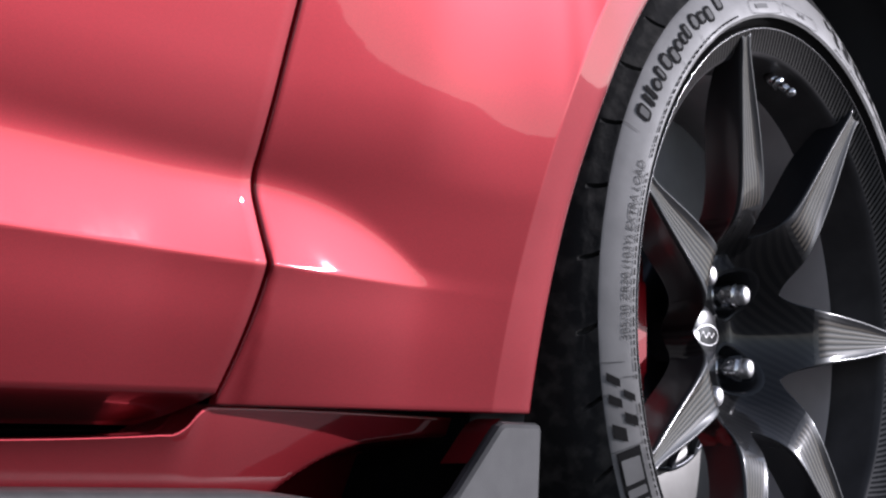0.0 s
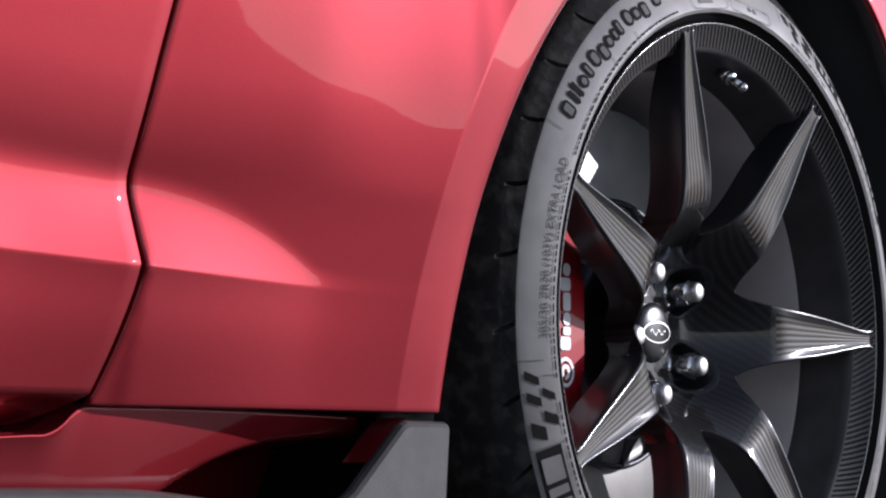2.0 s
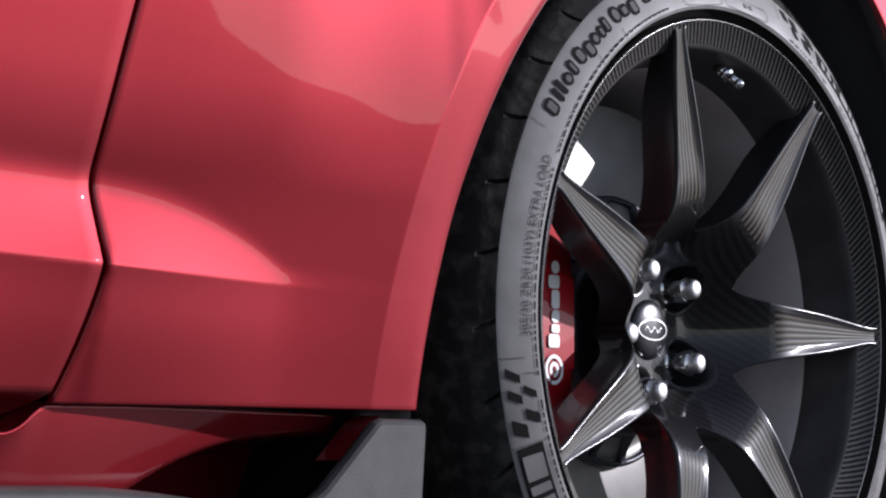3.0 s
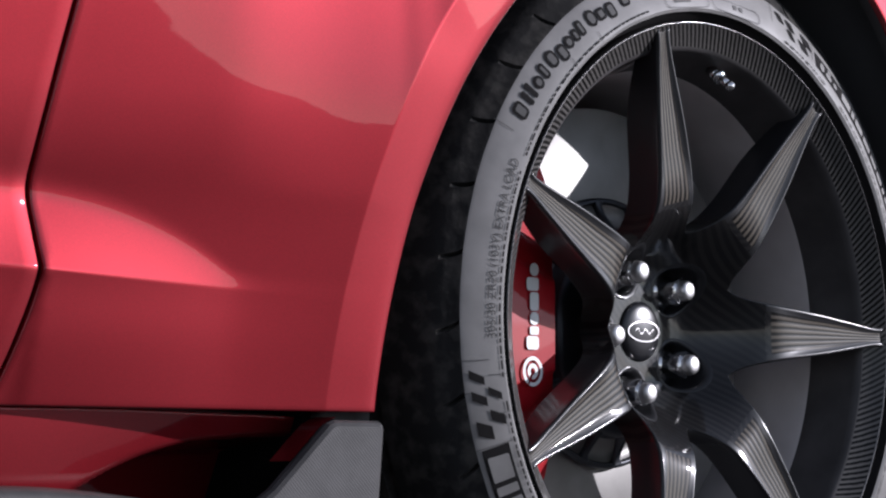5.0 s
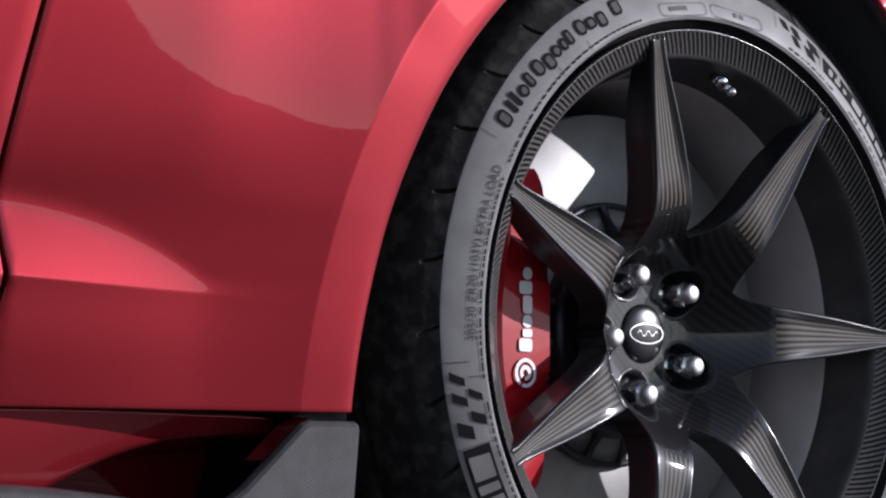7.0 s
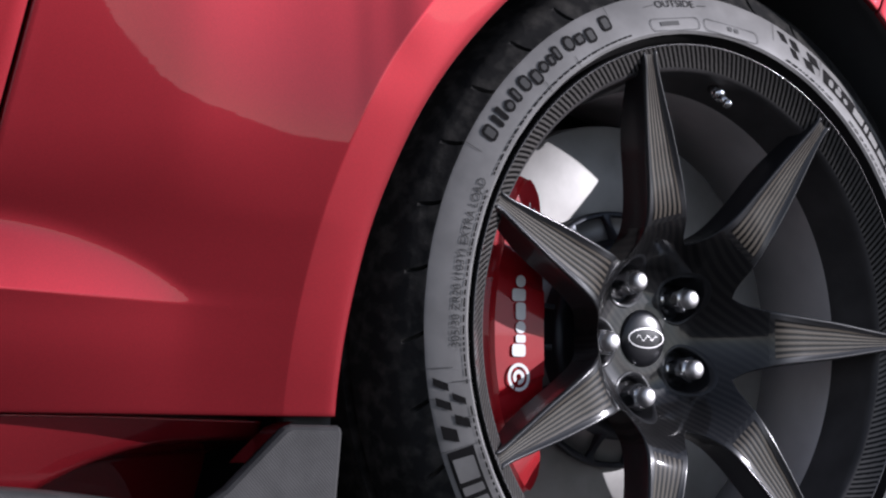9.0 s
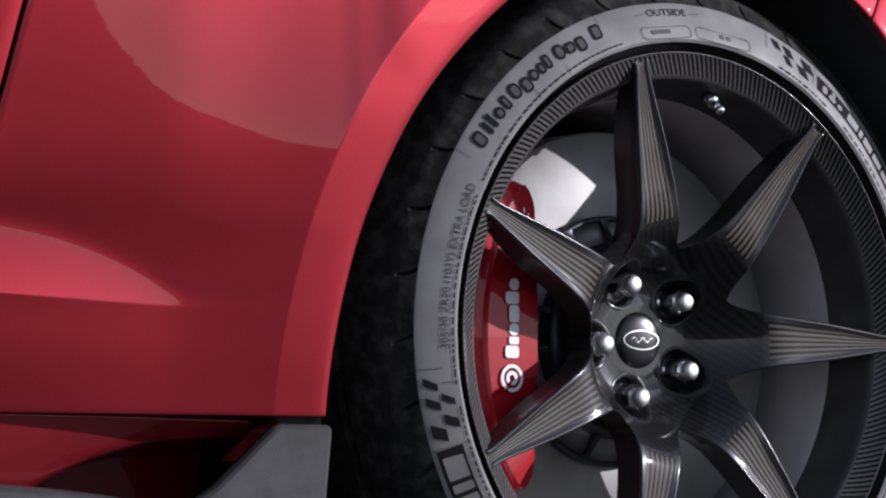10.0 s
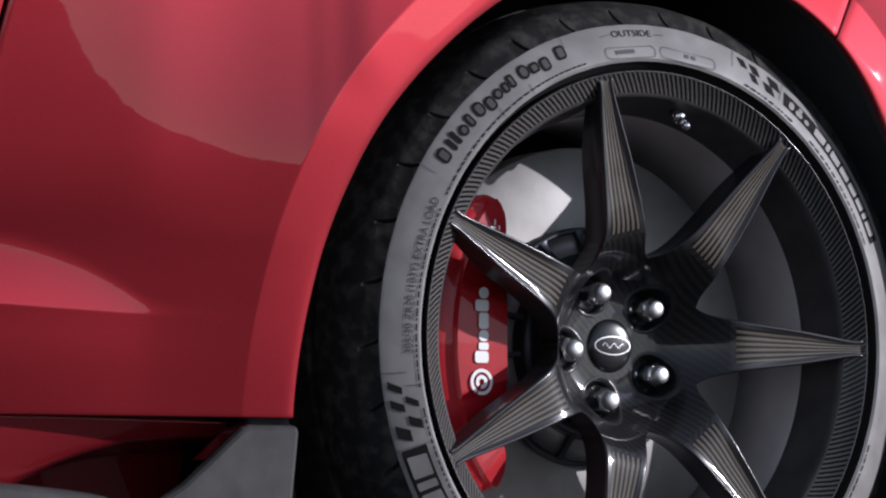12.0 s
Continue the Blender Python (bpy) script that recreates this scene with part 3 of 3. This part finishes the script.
def nut():
    """A closed chrome wheel nut, tip towards -y."""
    bm = bmesh.new()
    n = 24
    rings = [(0.0160, 0.036, 0), (0.0160, 0.033, 0), (0.0145, 0.030, 0), (0.0122, 0.0285, 0), (0.0122, 0.0275, 1), (0.0118, 0.0120, 1), (0.0110, 0.0098, 1), (0.0092, 0.0090, 0), (0.0090, 0.0050, 0), (0.0086, 0.0030, 0),
             (0.0075, 0.0014, 0), (0.0048, 0.0004, 0), (0.0, 0.0, 0)]
    vs = []
    for r, y, hexed in rings:
        row = []
        for i in range(n):
            a = 2 * math.pi * i / n
            k = r
            if hexed:
                k = min(r * 1.06, r * 0.94 / math.cos((a + math.pi / 6) % (math.pi / 3) - math.pi / 6))
            row.append(bm.verts.new((k * math.cos(a), y, k * math.sin(a))))
        vs.append(row)
    for j, (a, b) in enumerate(zip(vs, vs[1:])):
        for i in range(n):
            k = (i + 1) % n
            f = bm.faces.new((a[i], a[k], b[k], b[i]))
            f.material_index = 1 if j >= 7 else 0
    bmesh.ops.remove_doubles(bm, verts=bm.verts[:], dist=1e-6)
    bmesh.ops.recalc_face_normals(bm, faces=bm.faces[:])
    return bm


nut_ob = None
for i in range(5):
    a = radians(LUG_A + 36 + 72 * i)
    at = pose(0.0557 * math.cos(a), 0.0540, 0.0557 * math.sin(a), 0, 17 * i, 0)
    if nut_ob is None:
        nut_ob = part("wheel_nut", nut(), (CHROME, SILVER), wheel, "chrome wheel nut", at=at)
    else:
        o = new("wheel_nut", nut_ob.data)
        o.parent, o.matrix_basis, o["label"] = wheel, at, "chrome wheel nut"

cap_prof = [(0.0, 0.0725), (0.008, 0.0727), (0.015, 0.0733), (0.021, 0.0744), (0.0245, 0.0758), (0.0262, 0.0775), (0.0268, 0.080), (0.0268, 0.085)]
part("centre_cap", lathe(cap_prof, 64), GLOSS, wheel, "gloss black domed centre cap with a silver oval")
# oval emblem: a rim and a plain stroke
bm = bmesh.new()
inner, outer_ = [], []
for i in range(64):
    a = 2 * math.pi * i / 64
    for k, row in ((0.0206, inner), (0.0216, outer_)):
        x, z = k * math.cos(a), (k - 0.0122) * math.sin(a)
        row.append((x, 0.0717 + (x * x + z * z) * 3.6, z))
grid(bm, [inner, outer_], closed=True)
# a thin running stroke inside it
wave = [(-0.0125 + 0.025 * i / 60, 0.0026 * math.sin(i * 0.25) * (1 - 0.35 * i / 60)) for i in range(61)]
for side in (-1, 1):
    grid(bm, [[(x, 0.0716 + x * x * 3.6, z + dz * side) for x, z in wave] for dz in (0.0, 0.00035)])
bmesh.ops.recalc_face_normals(bm, faces=bm.faces[:])
part("cap_emblem", bm, SILVER, wheel, "silver oval emblem")

# valve
bm = bmesh.new()
bmesh.ops.create_cone(bm, cap_ends=True, segments=20, radius1=0.0052, radius2=0.0046, depth=0.011, matrix=Matrix.Translation((0, 0, 0)))
bmesh.ops.create_cone(bm, cap_ends=True, segments=20, radius1=0.0032, radius2=0.0032, depth=0.020, matrix=Matrix.Translation((0, 0, 0.012)))
bmesh.ops.create_cone(bm, cap_ends=True, segments=6, radius1=0.0062, radius2=0.0062, depth=0.004, matrix=Matrix.Translation((0, 0, 0.007)))
bmesh.ops.create_uvsphere(bm, u_segments=16, v_segments=10, radius=0.0043, matrix=Matrix.Translation((0, 0, 0.023)))
va = radians(77.5)
part("valve_stem", bm, CHROME, wheel, "metal tyre valve", at=Matrix.Translation((0.234 * math.cos(va) - 0.004, 0.030, 0.234 * math.sin(va)))
     @ Matrix.Rotation(radians(124), 4, "X") @ Matrix.Scale(1.05, 4) @ Matrix.Rotation(radians(-8), 4, "Y"))


# writing on the sidewall
wall_y = curve((0.264, 0.2705, 0.2726, 0.2737, 0.2765, 0.282, 0.290, 0.299, 0.3085, 0.3110, 0.3135), (0.020, 0.0040, 0.0005, -0.0034, -0.0048, -0.0034, -0.0002, 0.0038, 0.0084, 0.0100, 0.0120))


def on_wall(s, h, r0, a0, lift=0.0006):
    """A place on the sidewall: s along the arc clockwise from the angle a0, h outwards from radius r0."""
    r = r0 + h
    a = radians(a0) - s / r0
    return (r * math.cos(a), wall_y(r) - lift, r * math.sin(a))


def strip(bm, pts, r0, a0, lift=0.0006, fine=0.004):
    """A flat patch on the sidewall with the corners pts of (s, h), cut finely enough to follow it."""
    s0, h0, s1, h1, s2, h2, s3, h3 = [c for p in pts for c in p]
    n = max(1, int(abs(s1 - s0) / fine))
    m = max(1, int(abs(h3 - h0) / fine))
    rows = []
    for j in range(m + 1):
        v = j / m
        row = []
        for i in range(n + 1):
            u = i / n
            s = (s0 + (s1 - s0) * u) * (1 - v) + (s3 + (s2 - s3) * u) * v
            h = (h0 + (h1 - h0) * u) * (1 - v) + (h3 + (h2 - h3) * u) * v
            row.append(on_wall(s, h, r0, a0, lift))
        rows.append(row)
    grid(bm, rows)


def words(text, size, r0, a0, length, lift=0.0006):
    """Letters bent round the sidewall."""
    c = bpy.data.curves.new("letters", "FONT")
    c.body, c.size, c.resolution_u = text, size, 3
    ob = new("letters", c)
    bpy.context.view_layer.update()
    me = bpy.data.meshes.new_from_object(ob.evaluated_get(bpy.context.evaluated_depsgraph_get()))
    bpy.data.objects.remove(ob)
    bm = bmesh.new()
    bm.from_mesh(me)
    wide = max(v.co.x for v in bm.verts)
    for v in bm.verts:
        v.co = on_wall(v.co.x * length / wide, v.co.y, r0, a0, lift)
    bmesh.ops.recalc_face_normals(bm, faces=bm.faces[:])
    return bm


part("size_lettering", words("305/30 ZR20 (103Y) EXTRA LOAD", 0.0100, 0.2832, 183.6, 0.1490), MARK, wheel, "black tyre size lettering")
part("side_lettering", words("OUTSIDE", 0.0092, 0.2990, 99.9, 0.0478), INK, wheel, "black lettering")

# product name: bold rounded bars where the letters stand
def blob(w, h, slant, round_, n=6):
    """The outline of a rounded bar, w wide and h high, leaning by slant, as (s, h) places about its foot."""
    c = min(round_, w / 2, h / 2)
    out = []
    for cx, cz, a0 in ((w / 2 - c, c, -90), (w / 2 - c, h - c, 0), (-w / 2 + c, h - c, 90), (-w / 2 + c, c, 180)):
        for i in range(n + 1):
            a = radians(a0 + 90 * i / n)
            x, z = cx + c * math.cos(a), cz + c * math.sin(a)
            out.append((x + slant * z, z))
    return out


def patch(outline, s0, h0, r0, a0, lift):
    """A filled outline laid on the sidewall."""
    bm = bmesh.new()
    mid = bm.verts.new(on_wall(s0 + sum(p[0] for p in outline) / len(outline), h0 + sum(p[1] for p in outline) / len(outline), r0, a0, lift))
    ring = [bm.verts.new(on_wall(s0 + x, h0 + z, r0, a0, lift)) for x, z in outline]
    for p, q in zip(ring, ring[1:] + ring[:1]):
        bm.faces.new((mid, p, q))
    bmesh.ops.recalc_face_normals(bm, faces=bm.faces[:])
    if sum(f.normal.y for f in bm.faces) > 0:
        bmesh.ops.reverse_faces(bm, faces=bm.faces[:])
    return bm


# centre angle, width, foot, height, roundness of each bar
NAME = [(145.6, 0.0120, 0, 0.0138, 0.004), (143.0, 0.0052, 0, 0.0130, 0.002), (141.4, 0.0052, 0, 0.0140, 0.002), (139.2, 0.0108, 0, 0.0102, 0.005), (136.9, 0.0078, 0, 0.0130, 0.003),
        (134.0, 0.0118, 0, 0.0138, 0.005), (131.4, 0.0112, -0.0034, 0.0134, 0.004), (128.9, 0.0108, 0, 0.0102, 0.005), (126.8, 0.0080, 0, 0.0102, 0.003), (125.0, 0.0078, 0, 0.0130, 0.003),
        (121.7, 0.0122, 0, 0.0138, 0.006), (119.2, 0.0108, 0, 0.0102, 0.003), (116.7, 0.0112, -0.0034, 0.0134, 0.004), (112.5, 0.0120, 0, 0.0138, 0.004)]
for a0, w, foot, h, c in NAME:
    bar = part("sidewall_bar", patch(blob(w, h, 0.10, c), 0, foot, 0.2905, a0, 0.0008), INK, wheel, "bold black sidewall bar with grey core")
    if w > 0.006:
        part("bar_core", patch(blob(w - 0.0048, h - 0.0048, 0.10, max(0.0008, c - 0.0024)), 0.00024, foot + 0.0024, 0.2905, a0, 0.0011), MARK, bar)

# chequered flags: five black squares each, skewed as the flag waves: angles and radii of the corners
FLAGS = (((70.2, 0.3059, 1.5, 0.0070), (67.1, 0.3059, 1.7, 0.0072), (67.0, 0.2962, 1.4, 0.0070), (62.4, 0.3060, 2.5, 0.0076), (63.3, 0.2964, 2.2, 0.0074)),
         ((188.2, 0.3072, 1.3, 0.0118), (191.1, 0.2932, 1.2, 0.0104), (191.4, 0.3070, 1.4, 0.0116), (194.7, 0.2942, 1.7, 0.0112), (196.0, 0.3070, 2.2, 0.0120)))
for side, cells in zip((-1, 1), FLAGS):
    for a0, r0, wide, high in cells:
        wide, high = (wide * 1.1, high * 1.12) if side < 0 else (wide, high)
        bm = bmesh.new()
        skew = 1.1 * side
        grid(bm, [[(r * math.cos(radians(a)), wall_y(r) - 0.0006, r * math.sin(radians(a))) for r, a in
                   [(r0 - high * v, a0 + side * wide * u + (skew * v if side < 0 else 1.3 * v)) for v in (0, 0.25, 0.5, 0.75, 1.0)]] for u in (0, 0.5, 1.0)])
        bmesh.ops.recalc_face_normals(bm, faces=bm.faces[:])
        part("chequer_square", bm, INK, wheel, "black chequer square")

# black name panels with pale bars
for a0, length, r0, high, first_s in ((57.2, 0.178, 0.2885, 0.0150, 0.047), (236.0, 0.176, 0.2850, 0.0225, 0.006)):
    bm = bmesh.new()
    strip(bm, ((0, 0), (length, 0), (length, high), (-0.002, high)), r0, a0, 0.0005, 0.003)
    panel_ob = part("name_panel", bm, INK, wheel, "black sidewall panel with pale bars")
    s, gap = first_s, 0.0030
    widths = (0.0165, 0.0055, 0.0145, 0.0150, 0.0135, 0.0125, 0.0055, 0.0150)
    k = (length - first_s - 0.004) / (sum(widths) + gap * len(widths))
    for w in widths:
        outline = blob(w * k, high - 0.0050, 0.08, 0.0012, 3)
        part("pale_bar", patch(outline, s + w * k / 2, 0.0025, r0, a0, 0.0009), RUBBER, panel_ob)
        s += (w + gap) * k
    if first_s > 0.02:
        for x, z, w, h in ((0.010, 0.0020, 0.007, 0.009), (0.022, 0.0020, 0.010, 0.0065), (0.023, 0.0090, 0.006, 0.0045), (0.034, 0.0022, 0.007, 0.006)):
            part("pale_bar", patch(blob(w, h, 0.1, 0.003, 4), x, z, r0, a0, 0.0009), RUBBER, panel_ob)
# moulded label frames, rounded, with bars of small print in them
for a0, l, marks in ((102.9, 0.0590, ((0.012, 0.034),)), (89.6, 0.0670, ((0.029, 0.034), (0.037, 0.042)))):
    outer_, inner = blob(l, 0.0118, 0.0, 0.005), blob(l - 0.0014, 0.0104, 0.0, 0.0043)
    bm = bmesh.new()
    grid(bm, [[on_wall(x + l / 2, z + lift, 0.2778, a0, 0.0006) for x, z in ring] for ring, lift in ((outer_, 0.0), (inner, 0.0007))], closed=True)
    frame_ob = part("label_frame", bm, MARK, wheel)
    for m0, m1 in marks:
        bm = bmesh.new()
        strip(bm, ((m0, 0.004), (m1, 0.004), (m1, 0.0080), (m0, 0.0080)), 0.2778, a0, 0.0006, 0.003)
        part("print_bar", bm, MARK, frame_ob)
for a0, l in ((102.6, 0.012), (90.2, 0.012)):
    bm = bmesh.new()
    strip(bm, ((0, 0), (l, 0.001), (l, 0.0018), (0, 0.0008)), 0.3005, a0, 0.0006, 0.003)
    part("moulded_dash", bm, MARK, wheel)
# mould lines across the sidewall
for a0, r0, l in ((149.3, 0.296, 0.017), (156.2, 0.276, 0.016), (187.0, 0.290, 0.022), (189.6, 0.276, 0.016), (191.8, 0.306, 0.006), (195.9, 0.276, 0.012), (200.6, 0.277, 0.034), (111.0, 0.300, 0.010), (71.5, 0.292, 0.018), (58.6, 0.290, 0.020), (122.5, 0.276, 0.010), (131.0, 0.276, 0.010)):
    bm = bmesh.new()
    strip(bm, ((0, 0), (0.0006, 0), (0.0016, l), (0.0010, l)), r0, a0, 0.0006, 0.003)
    part("mould_line", bm, MARK, wheel)
# fine print: short dashes round the bead
bm = bmesh.new()
rnd = random.Random(4)
for a0, length in ((152.0, 0.045), (143.0, 0.165), (190.0, 0.17), (68.0, 0.070), (48.0, 0.12), (-20.0, 0.20), (215.0, 0.10)):
    s = 0.0
    while s < length:
        w = rnd.uniform(0.002, 0.008)
        strip(bm, ((s, 0), (s + w, 0), (s + w, 0.0014), (s, 0.0014)), 0.2790, a0, 0.0006, 0.004)
        s += w + rnd.uniform(0.001, 0.003)
tagged(part("fine_print", bm, INK, wheel, "tiny dark dashes of fine print"), kind="stuff")

# ---------------------------------------------------------------- brake
disc_prof = [(0.112, 0.126), (0.1985, 0.124), (0.2000, 0.1255), (0.2000, 0.130), (0.196, 0.130), (0.196, 0.150), (0.2000, 0.152), (0.2000, 0.158), (0.112, 0.158)]
part("brake_disc", lathe(disc_prof, 160), DISC, car, "machined iron brake disc", at=pose(0, 0, AXLE, 0, 0, TOE))
hat_prof = [(0.0, 0.092), (0.082, 0.092), (0.089, 0.094), (0.092, 0.099), (0.0935, 0.112), (0.1140, 0.1185), (0.1145, 0.1150), (0.1160, 0.1140), (0.1190, 0.1150), (0.1198, 0.117), (0.1198, 0.121), (0.112, 0.124)]
hat = part("disc_hat", lathe(hat_prof, 96, [0, 0, 0, 0, 1, 0, 0, 0, 0, 0, 0]), (HAT, DISC), car, "dark alloy disc hat", at=pose(0, 0, AXLE, 0, 0, TOE))


def rib():
    """A raised web across the hat's ring, forked at its outer end."""
    bm = bmesh.new()
    grid(bm, [[(r, y, z) for y, z in ((0.121, -w), (y0 + 0.0006, -w), (y0, -w * 0.6), (y0, w * 0.6), (y0 + 0.0006, w), (0.121, w))]
              for r, w, y0 in ((0.089, 0.0034, 0.0970), (0.098, 0.0026, 0.1045), (0.106, 0.0026, 0.1095), (0.112, 0.0036, 0.1130), (0.1165, 0.0068, 0.1136))])
    bmesh.ops.recalc_face_normals(bm, faces=bm.faces[:])
    return bm


rib_ob = None
for i in range(16):
    if rib_ob is None:
        rib_ob = part("hat_rib", rib(), HAT, hat)
    else:
        o = new("hat_rib", rib_ob.data)
        o.parent, o.matrix_basis = hat, pose(0, 0, 0, 0, -22.5 * i - 6, 0)


def caliper():
    """An arched block round the disc's edge, its outer face stepped and bevelled."""
    bm = bmesh.new()
    inner = curve((133, 144, 156, 166, 180, 194, 204, 216, 227), (0.166, 0.155, 0.140, 0.131, 0.128, 0.131, 0.140, 0.155, 0.166))
    outer_ = curve((133, 144, 156, 180, 204, 216, 227), (0.206, 0.210, 0.213, 0.214, 0.213, 0.210, 0.206))
    def face(a):
        return float(np.interp(a, (133, 140, 148, 152, 156, 180, 204, 208, 212, 220, 227), (0.084, 0.078, 0.076, 0.071, 0.066, 0.064, 0.066, 0.071, 0.076, 0.078, 0.084)))
    rows = []
    angs = np.linspace(133, 227, 95)
    for a in angs:
        k = min(a - 133, 227 - a) / 7
        k = math.sqrt(max(0.0, 1 - (1 - min(1.0, k)) ** 2))
        r0, r1, y = inner(a), outer_(a), face(a)
        r0, r1 = r0 + (0.190 - r0) * 0.75 * (1 - k), r1 + (0.190 - r1) * 0.75 * (1 - k)
        ca, sa = math.cos(radians(a)), math.sin(radians(a))
        plate = 1.0 if 163 < a < 197 else 0.0
        sec = [(0.0, 0.06), (0.0, 0.008), (0.02, 0.003), (0.06, 0.0), (0.72, 0.0), (0.745, 0.004), (0.80, 0.005), (0.95, 0.006), (1.0, 0.011), (1.0, 0.06)]
        rows.append([((r0 + (r1 - r0) * t) * ca, y + (d - 0.002 * plate * (0.03 < t < 0.73)) if d < 0.05 else 0.118, (r0 + (r1 - r0) * t) * sa) for t, d in sec])
    vs = grid(bm, rows)
    bm.faces.new(vs[0])
    bm.faces.new(vs[-1][::-1])
    # bridge over the disc's edge
    rows = []
    for a in np.linspace(133, 227, 70):
        ca, sa = math.cos(radians(a)), math.sin(radians(a))
        rows.append([(r * ca, y, r * sa) for r, y in ((0.203, 0.11), (0.2145, 0.112), (0.2165, 0.12), (0.2165, 0.17), (0.203, 0.17))])
    grid(bm, rows)
    bmesh.ops.recalc_face_normals(bm, faces=bm.faces[:])
    return bm


cal = part("brake_caliper", caliper(), CALIPER, car, "gloss red brake caliper with white logo bars", at=pose(0, 0, AXLE, 0, 0, TOE))
cal.data.set_sharp_from_angle(angle=radians(55))
# ring emblem, cut through low on one side, and rounded bars of the maker's mark, read upwards
yy = 0.0608
cx, cz = -0.1632, -0.0395
for k0, k1, a0, a1 in ((0.0094, 0.0126, -112, 238), (0.0030, 0.0066, -100, 225)):
    bm = bmesh.new()
    grid(bm, [[(cx + k * math.cos(a), yy, cz + k * math.sin(a)) for a in np.linspace(radians(a0), radians(a1), 40)] for k in (k0, k1)])
    part("mark_ring", bm, WHITE, cal, "white printed ring")
z = -0.0212
for tall, wide, c in ((1.38, 0.0112, 0.003), (1.0, 0.0070, 0.002), (1.0, 0.0108, 0.005), (1.0, 0.0155, 0.003), (1.38, 0.0112, 0.003), (1.0, 0.0108, 0.005)):
    bm = bmesh.new()
    bm.faces.new([bm.verts.new((-0.1555 - h, yy, z + wide / 2 + w)) for w, h in blob(wide, 0.0112 * tall, 0.0, c)])
    part("mark_bar", bm, WHITE, cal, "white bar of print or mirrored print")
    z += wide + 0.0012

# small print at the upper end; under the ring, bars painted for mirrored lettering
for x, y, z, w, h in ((-0.1385, 0.0615, -0.066, 0.0045, 0.0022), (-0.1345, 0.0615, -0.0635, 0.0022, 0.004),
                      (-0.1440, 0.0745, 0.1095, 0.0060, 0.0020), (-0.1400, 0.0745, 0.1130, 0.0016, 0.0050), (-0.1350, 0.0745, 0.1080, 0.0016, 0.0050)):
    bm = bmesh.new()
    grid(bm, [[(xx, y, zz) for zz in (z, z + h)] for xx in (x, x + w)])
    part("mark_bar", bm, WHITE, cal, "white bar of print or mirrored print")

# brake pad behind the caliper
bm = bmesh.new()
rows = []
for a in np.linspace(158, 202, 24):
    ca, sa = math.cos(radians(a)), math.sin(radians(a))
    rows.append([(r * ca, y, r * sa) for r, y in ((0.150, 0.105), (0.124, 0.105), (0.1225, 0.1065), (0.1225, 0.1205), (0.150, 0.1215))])
vs = grid(bm, rows)
bm.faces.new(vs[0])
bm.faces.new(vs[-1][::-1])
bmesh.ops.recalc_face_normals(bm, faces=bm.faces[:])
part("brake_pad", bm, BLACK, car, "dark brake pad behind the caliper", at=pose(0, 0, AXLE, 0, 0, TOE))
